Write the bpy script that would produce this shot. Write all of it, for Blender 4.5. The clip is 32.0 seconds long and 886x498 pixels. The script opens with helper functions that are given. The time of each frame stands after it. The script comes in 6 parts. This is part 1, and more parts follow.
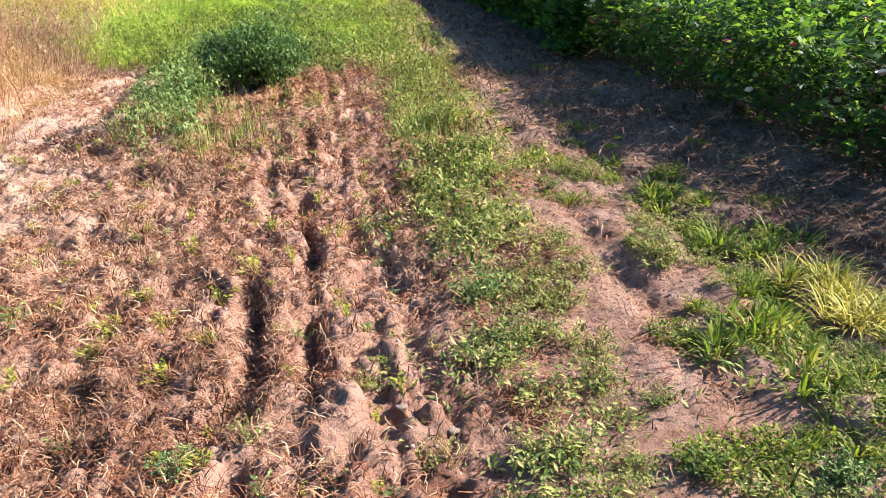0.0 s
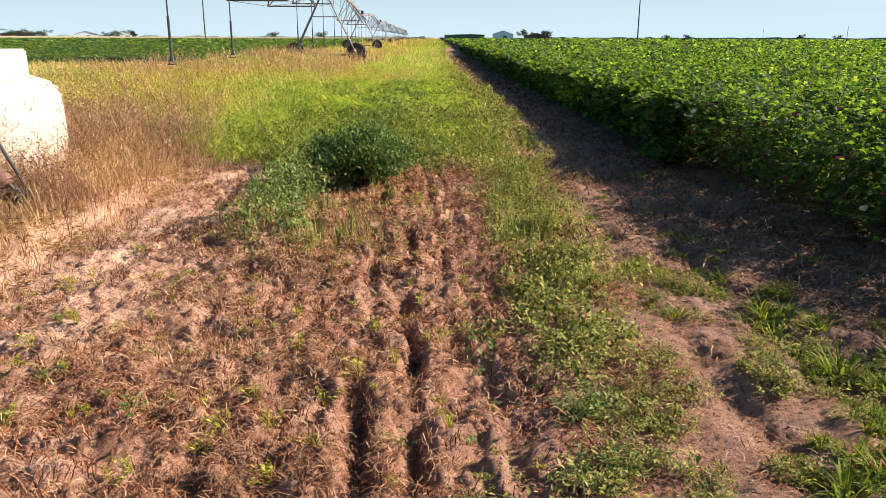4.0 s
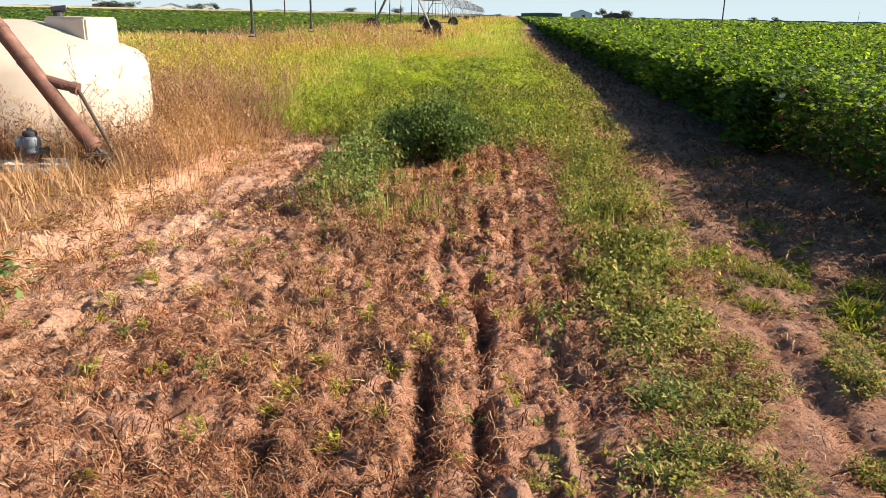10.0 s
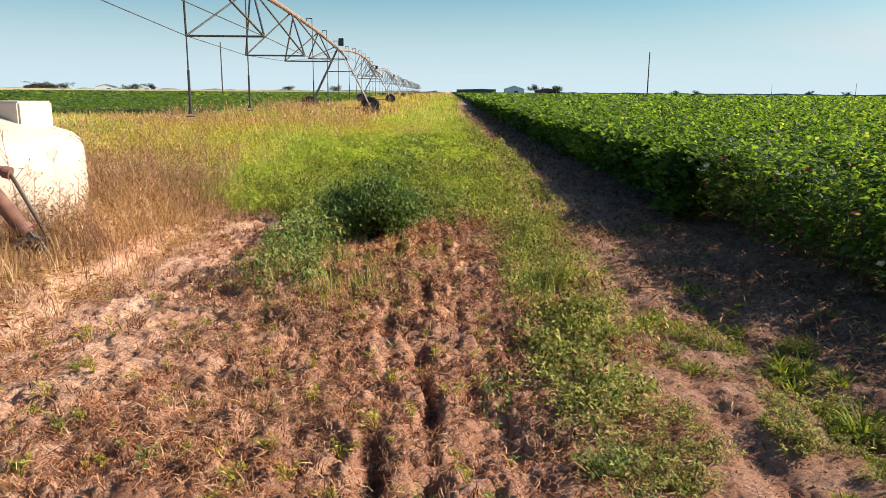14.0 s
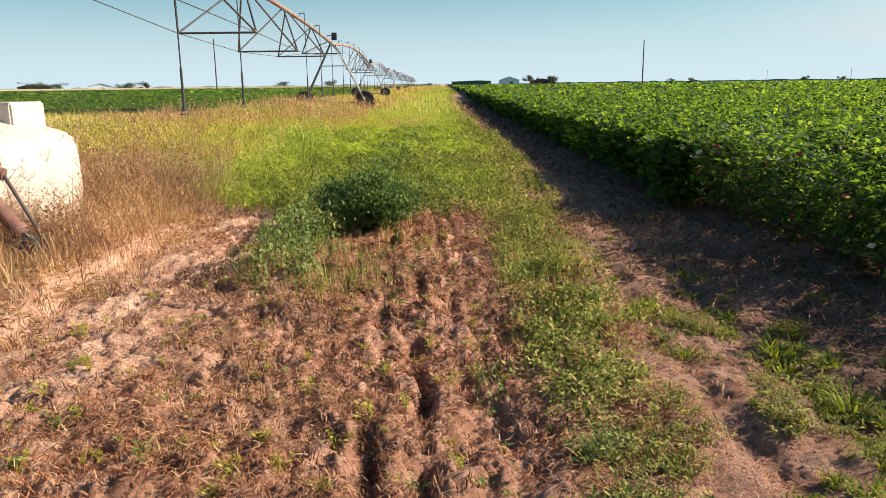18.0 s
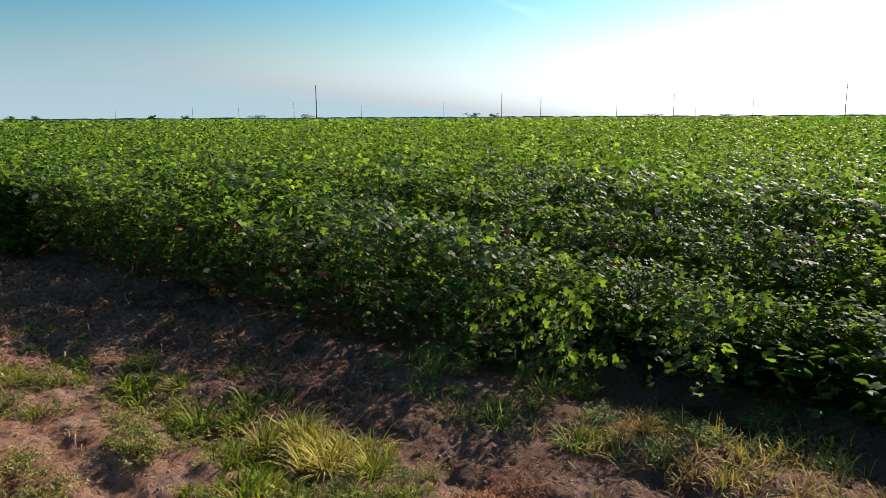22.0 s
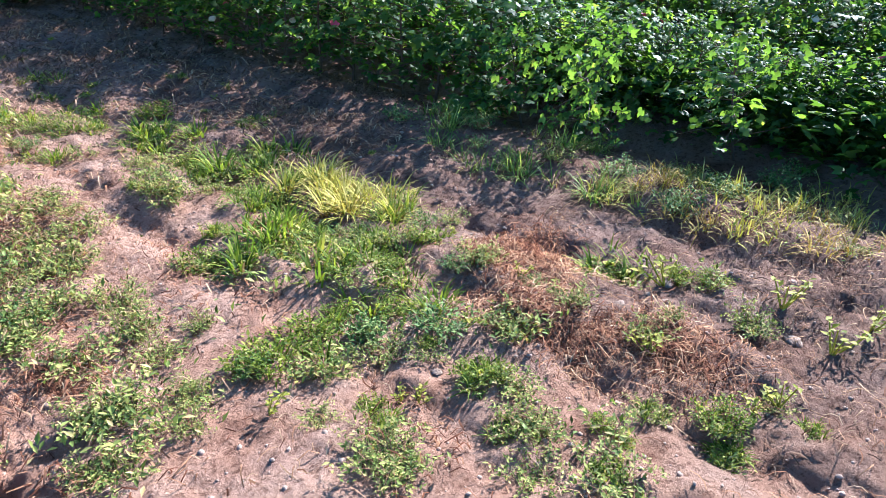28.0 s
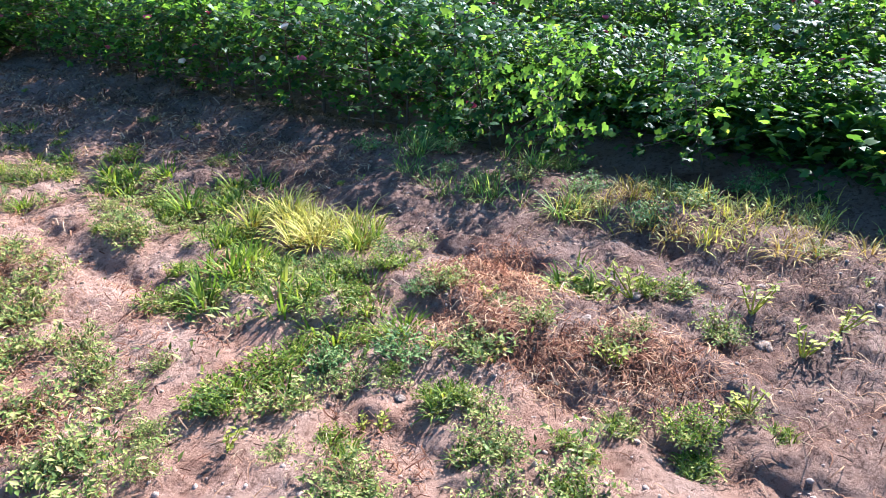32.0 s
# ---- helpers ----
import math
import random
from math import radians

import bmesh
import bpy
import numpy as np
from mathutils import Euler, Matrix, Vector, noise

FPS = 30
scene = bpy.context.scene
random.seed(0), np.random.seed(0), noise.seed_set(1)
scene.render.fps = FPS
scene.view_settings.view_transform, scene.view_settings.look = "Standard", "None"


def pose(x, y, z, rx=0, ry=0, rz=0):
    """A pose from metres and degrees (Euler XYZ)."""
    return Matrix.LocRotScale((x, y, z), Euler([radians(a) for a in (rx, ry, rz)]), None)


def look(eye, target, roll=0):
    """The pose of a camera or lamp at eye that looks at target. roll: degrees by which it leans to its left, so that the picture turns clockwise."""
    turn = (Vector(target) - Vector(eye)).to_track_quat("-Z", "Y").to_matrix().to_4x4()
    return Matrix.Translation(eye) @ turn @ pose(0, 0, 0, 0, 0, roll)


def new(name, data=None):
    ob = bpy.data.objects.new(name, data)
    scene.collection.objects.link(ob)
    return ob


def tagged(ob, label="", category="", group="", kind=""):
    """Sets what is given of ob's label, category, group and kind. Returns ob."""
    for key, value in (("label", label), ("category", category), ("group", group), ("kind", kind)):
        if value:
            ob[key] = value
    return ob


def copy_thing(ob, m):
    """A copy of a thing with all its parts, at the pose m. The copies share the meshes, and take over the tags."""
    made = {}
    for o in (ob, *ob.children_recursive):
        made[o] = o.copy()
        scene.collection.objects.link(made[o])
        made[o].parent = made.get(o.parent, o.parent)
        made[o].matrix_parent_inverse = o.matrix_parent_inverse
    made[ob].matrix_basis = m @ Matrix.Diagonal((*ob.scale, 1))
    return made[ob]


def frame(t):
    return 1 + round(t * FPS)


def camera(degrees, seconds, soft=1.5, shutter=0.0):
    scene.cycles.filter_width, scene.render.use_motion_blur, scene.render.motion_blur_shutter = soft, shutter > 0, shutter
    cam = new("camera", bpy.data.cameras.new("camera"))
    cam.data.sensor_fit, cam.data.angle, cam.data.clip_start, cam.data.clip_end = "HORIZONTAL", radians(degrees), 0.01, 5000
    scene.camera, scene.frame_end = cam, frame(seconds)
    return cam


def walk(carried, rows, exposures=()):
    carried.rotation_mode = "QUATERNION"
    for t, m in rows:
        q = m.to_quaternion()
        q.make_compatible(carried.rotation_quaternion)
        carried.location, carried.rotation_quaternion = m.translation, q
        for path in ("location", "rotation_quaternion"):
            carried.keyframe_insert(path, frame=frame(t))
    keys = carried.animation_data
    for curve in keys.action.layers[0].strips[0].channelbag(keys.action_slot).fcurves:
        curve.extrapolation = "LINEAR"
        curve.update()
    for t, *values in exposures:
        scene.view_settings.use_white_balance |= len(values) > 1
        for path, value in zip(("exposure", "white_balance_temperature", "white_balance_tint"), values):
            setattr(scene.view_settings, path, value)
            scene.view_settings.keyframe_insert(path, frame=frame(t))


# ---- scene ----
cam = camera(61.3, 32.0, soft=0.3)
PATH = [
    (0, (0.217, 0.29, 1.421), (0.439, 2.119, 0.642), -0.6),
    (0.5, (0.18, 0.286, 1.467), (0.376, 2.159, 0.792), -0.5),
    (1, (0.154, 0.309, 1.537), (0.271, 2.221, 0.96), -0.6),
    (1.5, (0.137, 0.346, 1.521), (0.252, 2.27, 0.987), -0.9),
    (2, (0.138, 0.352, 1.498), (0.213, 2.259, 0.901), -0.3),
    (2.5, (0.131, 0.334, 1.495), (0.209, 2.233, 0.869), -0.2),
    (3, (0.117, 0.338, 1.497), (0.151, 2.24, 0.88), 0.0),
    (3.5, (0.112, 0.325, 1.497), (0.117, 2.236, 0.909), 0.3),
    (4, (0.105, 0.315, 1.497), (0.118, 2.239, 0.952), 0.2),
    (4.5, (0.114, 0.29, 1.499), (0.144, 2.223, 0.988), 0.3),
    (6.5, (0.115, 0.303, 1.496), (0.149, 2.241, 1.003), 1.2),
    (7, (0.105, 0.315, 1.493), (0.116, 2.248, 0.977), 0.8),
    (7.5, (0.114, 0.324, 1.489), (0.089, 2.253, 0.963), 0.0),
    (8, (0.116, 0.332, 1.489), (0.069, 2.252, 0.93), -0.1),
    (8.5, (0.123, 0.338, 1.49), (0.051, 2.261, 0.944), -0.5),
    (9, (0.119, 0.337, 1.49), (0.083, 2.261, 0.946), -0.1),
    (9.5, (0.102, 0.334, 1.486), (0.046, 2.255, 0.933), 0.3),
    (10, (0.075, 0.344, 1.474), (-0.088, 2.245, 0.874), 1.2),
    (10.5, (0.057, 0.347, 1.467), (-0.175, 2.233, 0.843), 1.1),
    (11, (0.035, 0.361, 1.458), (-0.259, 2.222, 0.788), 0.8),
    (11.5, (0.046, 0.321, 1.473), (-0.103, 2.21, 0.834), 0.3),
    (12, (0.061, 0.322, 1.489), (0.058, 2.229, 0.887), -0.4),
    (12.5, (0.06, 0.331, 1.494), (0.097, 2.256, 0.951), 1.7),
    (13, (0.068, 0.327, 1.498), (0.076, 2.275, 1.045), 0.6),
    (13.5, (0.074, 0.311, 1.504), (0.041, 2.267, 1.088), -0.1),
    (14, (0.071, 0.305, 1.501), (0.055, 2.262, 1.089), 0.5),
    (14.5, (0.067, 0.312, 1.501), (0.054, 2.269, 1.088), 0.7),
    (16.5, (0.082, 0.31, 1.504), (0.072, 2.264, 1.077), 0.9),
    (17, (0.083, 0.289, 1.504), (0.064, 2.248, 1.1), 0.9),
    (17.5, (0.086, 0.288, 1.504), (0.085, 2.245, 1.091), 0.5),
    (18, (0.109, 0.278, 1.498), (0.097, 2.231, 1.067), -0.7),
    (18.5, (0.123, 0.282, 1.501), (0.189, 2.23, 1.054), 0.2),
    (19, (0.131, 0.278, 1.496), (0.244, 2.208, 0.984), -0.3),
    (19.5, (0.108, 0.306, 1.516), (0.616, 2.191, 1.084), -1.2),
    (19.7, (0.115, 0.31, 1.496), (0.905, 2.101, 1.086), -1.3),
    (20, (0.143, 0.202, 1.542), (1.27, 1.819, 1.203), 0.2),
    (20.5, (0.255, 0.141, 1.525), (1.586, 1.587, 1.151), -0.0),
    (21, (0.238, 0.091, 1.535), (1.653, 1.464, 1.2), -0.6),
    (21.5, (0.243, 0.092, 1.523), (1.673, 1.456, 1.214), -0.6),
    (22, (0.258, 0.117, 1.522), (1.674, 1.486, 1.175), -0.3),
    (22.5, (0.261, 0.125, 1.518), (1.705, 1.47, 1.191), 1.3),
    (23, (0.269, 0.118, 1.497), (1.664, 1.517, 1.19), 0.3),
    (23.5, (0.251, 0.108, 1.45), (1.498, 1.66, 1.254), -1.9),
    (24, (0.245, 0.109, 1.433), (1.55, 1.608, 1.207), -1.5),
    (24.5, (0.237, 0.116, 1.409), (1.553, 1.528, 0.886), 0.1),
    (25, (0.216, 0.181, 1.408), (1.559, 1.49, 0.713), 1.1),
    (27.5, (0.231, 0.191, 1.391), (1.476, 1.434, 0.441), 0.1),
    (28, (0.231, 0.186, 1.398), (1.498, 1.432, 0.48), 0.6),
    (28.5, (0.212, 0.224, 1.443), (1.468, 1.542, 0.615), 1.3),
    (29, (0.16, 0.31, 1.485), (1.117, 1.965, 0.9), 0.4),
    (29.5, (0.164, 0.369, 1.48), (0.862, 2.167, 0.951), -1.4),
    (30, (0.164, 0.376, 1.483), (0.868, 2.166, 0.935), -1.2),
    (30.5, (0.212, 0.308, 1.458), (1.036, 2.027, 0.856), -2.1),
    (31, (0.264, 0.202, 1.438), (1.509, 1.536, 0.618), -1.0),
    (31.5, (0.278, 0.175, 1.435), (1.59, 1.416, 0.576), -1.0),
    (32, (0.33, 0.104, 1.36), (1.628, 1.369, 0.515), -2.6),
]
EXPOSURES = [
    (0, 1.54, 5700, 10), (0.6, 1.46, 5750, 10), (1.1, 1.36, 5900, 11), (1.7, 1.04, 6300, 13), (7, 0.89, 6800, 15), (9.5, 0.93, 7000, 16), (11, 0.9, 7500, 16),
    (12, 0.88, 7200, 15), (13, 0.84, 6900, 14), (19, 0.84, 6900, 14), (20, 1.19, 6900, 11), (21, 0.64, 6600, 10), (23, 0.34, 6500, 10),
    (24, 0.14, 6400, 9), (25, 1.74, 5700, 7), (27, 1.92, 5000, 9), (28.5, 1.89, 5000, 8), (29, 1.94, 5300, 8), (30, 1.14, 6100, 9),
    (30.5, 1.24, 6100, 9), (31, 1.99, 5100, 8), (32, 2.01, 4950, 8),
]
walk(cam, [(t, look(eye, target, roll)) for t, eye, target, roll in PATH], EXPOSURES)

# ---- sky and sun ----
SUN_AZ, SUN_EL = 82.0, 31.0
world = bpy.data.worlds.new("world")
scene.world = world
world.use_nodes = True
wn, wl = world.node_tree.nodes, world.node_tree.links
sky = wn.new("ShaderNodeTexSky")
sky.sky_type, sky.sun_disc = "NISHITA", False
sky.sun_elevation, sky.sun_rotation = radians(SUN_EL), radians(SUN_AZ)
sky.air_density, sky.dust_density, sky.ozone_density = 1.0, 2.2, 3.0
# haze: the clear sky pales towards the horizon
where = wn.new("ShaderNodeTexCoord")
split = wn.new("ShaderNodeSeparateXYZ")
wl.new(where.outputs["Generated"], split.inputs[0])
haze = wn.new("ShaderNodeMapRange")
haze.interpolation_type = "SMOOTHSTEP"
haze.inputs["From Min"].default_value, haze.inputs["From Max"].default_value = 0.0, 0.17
haze.inputs["To Min"].default_value, haze.inputs["To Max"].default_value = 0.92, 0.0
wl.new(split.outputs["Z"], haze.inputs["Value"])
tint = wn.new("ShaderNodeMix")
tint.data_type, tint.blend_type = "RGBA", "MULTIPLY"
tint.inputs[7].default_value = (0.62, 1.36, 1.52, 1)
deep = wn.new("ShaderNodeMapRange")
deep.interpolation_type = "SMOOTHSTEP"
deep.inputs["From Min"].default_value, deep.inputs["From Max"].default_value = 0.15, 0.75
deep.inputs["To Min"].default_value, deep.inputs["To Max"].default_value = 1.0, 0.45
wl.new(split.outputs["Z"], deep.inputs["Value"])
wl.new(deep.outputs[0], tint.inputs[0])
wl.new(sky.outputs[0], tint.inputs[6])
level = wn.new("ShaderNodeRGBToBW")
wl.new(sky.outputs[0], level.inputs[0])
milky = wn.new("ShaderNodeMix")
milky.data_type, milky.blend_type = "RGBA", "MULTIPLY"
milky.inputs[0].default_value, milky.inputs[7].default_value = 1.0, (1.85, 2.0, 2.1, 1)
wl.new(level.outputs[0], milky.inputs[6])
pale = wn.new("ShaderNodeMix")
pale.data_type, pale.blend_type = "RGBA", "LIGHTEN"
pale.inputs[0].default_value, pale.inputs[7].default_value = 1.0, (7.0, 9.3, 10.6, 1)
wl.new(milky.outputs[2], pale.inputs[6])
air = wn.new("ShaderNodeMix")
air.data_type = "RGBA"
wl.new(haze.outputs[0], air.inputs[0])
wl.new(tint.outputs[2], air.inputs[6])
wl.new(pale.outputs[2], air.inputs[7])
# the sky whitens round the sun
near_sun = wn.new("ShaderNodeMapRange")
near_sun.interpolation_type = "SMOOTHSTEP"
near_sun.inputs["From Min"].default_value, near_sun.inputs["From Max"].default_value = 17.0, 50.0
wl.new(level.outputs[0], near_sun.inputs["Value"])
glare = wn.new("ShaderNodeMix")
glare.data_type = "RGBA"
wl.new(near_sun.outputs[0], glare.inputs[0])
wl.new(air.outputs[2], glare.inputs[6])
wl.new(milky.outputs[2], glare.inputs[7])


def sky_math(op, a, b):
    k = wn.new("ShaderNodeMath")
    k.operation = op
    for sock, v in zip(k.inputs, (a, b)):
        if isinstance(v, (int, float)):
            sock.default_value = v
        else:
            wl.new(v, sock)
    return k.outputs[0]


# the low haze glows on the sun's side
toward = wn.new("ShaderNodeVectorMath")
toward.operation = "DOT_PRODUCT"
toward.inputs[1].default_value = (math.sin(radians(SUN_AZ)), math.cos(radians(SUN_AZ)), 0.0)
wl.new(where.outputs["Generated"], toward.inputs[0])
side = sky_math("POWER", sky_math("MAXIMUM", toward.outputs["Value"], 0.0), 13.0)
low = sky_math("POWER", 2.718, sky_math("MULTIPLY", sky_math("ABSOLUTE", split.outputs["Z"], 0.0), -11.0))
glow = sky_math("MULTIPLY", sky_math("MULTIPLY", side, low), 10.0)
# thin cirrus drawn out across the sky
lift = sky_math("ADD", sky_math("MAXIMUM", split.outputs["Z"], 0.0), 0.1)
plane = wn.new("ShaderNodeCombineXYZ")
wl.new(sky_math("DIVIDE", split.outputs["X"], lift), plane.inputs[0])
wl.new(sky_math("DIVIDE", split.outputs["Y"], lift), plane.inputs[1])
drawn = wn.new("ShaderNodeMapping")
drawn.inputs["Rotation"].default_value[2], drawn.inputs["Scale"].default_value = 0.5, (0.22, 1.0, 1.0)
wl.new(plane.outputs[0], drawn.inputs["Vector"])
wisp = wn.new("ShaderNodeTexNoise")
wisp.inputs["Scale"].default_value, wisp.inputs["Detail"].default_value, wisp.inputs["Roughness"].default_value, wisp.inputs["Distortion"].default_value = 1.15, 7, 0.62, 0.7
wl.new(drawn.outputs[0], wisp.inputs["Vector"])
thick = wn.new("ShaderNodeMapRange")
thick.interpolation_type = "SMOOTHSTEP"
thick.inputs["From Min"].default_value, thick.inputs["From Max"].default_value = 0.60, 0.86
thick.inputs["To Max"].default_value = 5.0
wl.new(wisp.outputs["Fac"], thick.inputs["Value"])
veil = sky_math("ADD", glow, sky_math("MULTIPLY", thick.outputs[0], sky_math("MINIMUM", sky_math("MULTIPLY", sky_math("MAXIMUM", split.outputs["Z"], 0.0), 7.0), 1.0)))
white = wn.new("ShaderNodeMix")
white.data_type, white.blend_type = "RGBA", "ADD"
white.inputs[0].default_value = 1.0
pale_veil = wn.new("ShaderNodeCombineXYZ")
for sock, f in zip(pale_veil.inputs, (1.0, 0.98, 0.95)):
    wl.new(sky_math("MULTIPLY", veil, f), sock)
wl.new(glare.outputs[2], white.inputs[6])
wl.new(pale_veil.outputs[0], white.inputs[7])
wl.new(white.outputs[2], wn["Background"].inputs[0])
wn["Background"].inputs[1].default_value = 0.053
sun = new("sun", bpy.data.lights.new("sun", "SUN"))
sun.data.energy, sun.data.angle, sun.data.color = 5.0, radians(0.55), (1.0, 0.865, 0.69)
az, el = radians(SUN_AZ), radians(SUN_EL)
sun.matrix_world = look((math.sin(az) * math.cos(el) * 60, math.cos(az) * math.cos(el) * 60, math.sin(el) * 60), (0, 0, 0))

# ---- helpers ----


def smooth(e0, e1, v):
    k = np.clip((np.asarray(v, float) - e0) / (e1 - e0), 0, 1)
    return k * k * (3 - 2 * k)


TABLE = np.random.default_rng(3).random((256, 256))


def vnoise(x, y, size, seed=0):
    """Smooth lattice noise from 0 to 1 with cells of that size."""
    u, v = np.asarray(x, float) / size + seed * 17.3, np.asarray(y, float) / size + seed * 5.7
    i, j = np.floor(u).astype(int), np.floor(v).astype(int)
    fu, fv = u - i, v - j
    fu, fv = fu * fu * (3 - 2 * fu), fv * fv * (3 - 2 * fv)
    a, b = TABLE[i % 256, j % 256], TABLE[(i + 1) % 256, j % 256]
    c, d = TABLE[i % 256, (j + 1) % 256], TABLE[(i + 1) % 256, (j + 1) % 256]
    return (a * (1 - fu) + b * fu) * (1 - fv) + (c * (1 - fu) + d * fu) * fv


def fbm(x, y, size, octaves=3, seed=0):
    out, amp, tot = 0.0, 1.0, 0.0
    for k in range(octaves):
        out = out + amp * vnoise(x, y, size / 2**k, seed + k)
        tot += amp
        amp *= 0.5
    return out / tot


def link_mesh(name, verts, faces, materials, parent=None, smooth_shade=False, slots=None):
    """One mesh object from arrays; faces is an (n, k) array, or a list of such arrays."""
    me = bpy.data.meshes.new(name)
    faces = faces if isinstance(faces, list) else [faces]
    verts = np.ascontiguousarray(verts, np.float32).reshape(-1, 3)
    loops = np.concatenate([np.asarray(f, np.int32).ravel() for f in faces])
    sizes = np.concatenate([np.full(len(f), np.asarray(f).shape[1], np.int32) for f in faces])
    me.vertices.add(len(verts))
    me.vertices.foreach_set("co", verts.ravel())
    me.loops.add(len(loops))
    me.loops.foreach_set("vertex_index", loops)
    me.polygons.add(len(sizes))
    me.polygons.foreach_set("loop_start", np.r_[0, np.cumsum(sizes)[:-1]].astype(np.int32))
    me.polygons.foreach_set("loop_total", sizes)
    if smooth_shade:
        me.polygons.foreach_set("use_smooth", np.ones(len(sizes), bool))
    for m in materials if isinstance(materials, (list, tuple)) else [materials]:
        me.materials.append(m)
    if slots is not None:
        me.polygons.foreach_set("material_index", np.asarray(slots, np.int32))
    me.update(calc_edges=True)
    ob = new(name, me)
    ob.parent = parent
    return ob


def part(name, bm, material, parent, label="", shade=False):
    me = bpy.data.meshes.new(name)
    bm.to_mesh(me)
    bm.free()
    me.materials.append(material)
    if shade:
        me.polygons.foreach_set("use_smooth", np.ones(len(me.polygons), bool))
    ob = new(name, me)
    ob.parent = parent
    return tagged(ob, label) if label else ob


def thing(name, label, category, at=(0, 0, 0), group="", kind="", rz=0.0):
    ob = new(name)
    ob.empty_display_size = 0.1
    ob.matrix_basis = pose(*at, 0, 0, rz)
    return tagged(ob, label, category, group, kind)


def tube(bm, a, b, r, seg=8, r2=None, caps=True):
    a, b = Vector(a), Vector(b)
    m = Matrix.Translation((a + b) / 2) @ (b - a).to_track_quat("Z", "Y").to_matrix().to_4x4()
    bmesh.ops.create_cone(bm, cap_ends=caps, segments=seg, radius1=r, radius2=r if r2 is None else r2, depth=(b - a).length, matrix=m)


def box(bm, size, at=(0, 0, 0), rz=0.0, bevel=0.0):
    made = bmesh.ops.create_cube(bm, size=1, matrix=pose(*at, 0, 0, rz) @ Matrix.Diagonal((*size, 1)))
    if bevel:
        edges = list({e for v in made["verts"] for e in v.link_edges})
        bmesh.ops.bevel(bm, geom=edges, offset=bevel, segments=2, affect="EDGES")


def lathe(bm, profile, seg=48):
    """A turned form from (radius, height) pairs, closed where the radius is 0."""
    rings = []
    for r, z in profile:
        if r == 0:
            rings.append([bm.verts.new((0, 0, z))])
        else:
            rings.append([bm.verts.new((r * math.cos(2 * math.pi * k / seg), r * math.sin(2 * math.pi * k / seg), z)) for k in range(seg)])
    for lo, hi in zip(rings, rings[1:]):
        for k in range(seg):
            q = [lo[k % len(lo)], lo[(k + 1) % len(lo)], hi[(k + 1) % len(hi)], hi[k % len(hi)]]
            q = list(dict.fromkeys(q))
            if len(q) > 2:
                bm.faces.new(q)


# ---- materials ----
def material(name, rough=0.8, metal=0.0):
    m = bpy.data.materials.new(name)
    m.use_nodes = True
    n = m.node_tree.nodes
    b = n["Principled BSDF"]
    b.inputs["Roughness"].default_value, b.inputs["Metallic"].default_value = rough, metal
    return m, n, m.node_tree.links, b


def ramp(n, l, source, stops):
    r = n.new("ShaderNodeValToRGB")
    while len(r.color_ramp.elements) < len(stops):
        r.color_ramp.elements.new(0.5)
    for e, (p, c) in zip(r.color_ramp.elements, stops):
        e.position, e.color = p, (*c, 1)
    l.new(source, r.inputs[0])
    return r


def noise_node(n, l, scale, detail=4, rough=0.6, coord="Object"):
    t = n.new("ShaderNodeTexCoord")
    k = n.new("ShaderNodeTexNoise")
    k.inputs["Scale"].default_value, k.inputs["Detail"].default_value, k.inputs["Roughness"].default_value = scale, detail, rough
    l.new(t.outputs[coord], k.inputs["Vector"])
    return k


def bump(n, l, b, source, strength=0.3, distance=0.02):
    k = n.new("ShaderNodeBump")
    k.inputs["Strength"].default_value, k.inputs["Distance"].default_value = strength, distance
    l.new(source, k.inputs["Height"])
    l.new(k.outputs[0], b.inputs["Normal"])


def mix(n, l, a, b, fac, mode="MIX"):
    k = n.new("ShaderNodeMix")
    k.data_type, k.blend_type = "RGBA", mode
    for sock, v in ((k.inputs[6], a), (k.inputs[7], b), (k.inputs[0], fac)):
        if isinstance(v, (tuple, float, int)):
            sock.default_value = (*v, 1) if isinstance(v, tuple) else v
        else:
            l.new(v, sock)
    return k.outputs[2]


def leaf_material(name, stops, passing=0.35, rough=0.5, patch=None, glow=(1.35, 1.4, 0.6), gloss=0.09):
    """Plant matter: colour varies leaf by leaf and in patches, light passes through."""
    m, n, l, b = material(name, rough)
    g = n.new("ShaderNodeNewGeometry")
    col = ramp(n, l, g.outputs["Random Per Island"], stops).outputs[0]
    big = noise_node(n, l, 0.9 if patch is None else patch, 3)
    shade = ramp(n, l, big.outputs["Fac"], [(0.3, (0.62, 0.64, 0.62)), (0.7, (1.25, 1.2, 1.1))])
    col = mix(n, l, col, shade.outputs[0], 1.0, "MULTIPLY")
    l.new(col, b.inputs["Base Color"])
    b.inputs["Specular IOR Level"].default_value = gloss
    tr = n.new("ShaderNodeBsdfTranslucent")
    l.new(mix(n, l, col, glow, 1.0, "MULTIPLY"), tr.inputs[0])
    ms = n.new("ShaderNodeMixShader")
    ms.inputs[0].default_value = passing
    l.new(b.outputs[0], ms.inputs[1])
    l.new(tr.outputs[0], ms.inputs[2])
    l.new(ms.outputs[0], n["Material Output"].inputs[0])
    return m


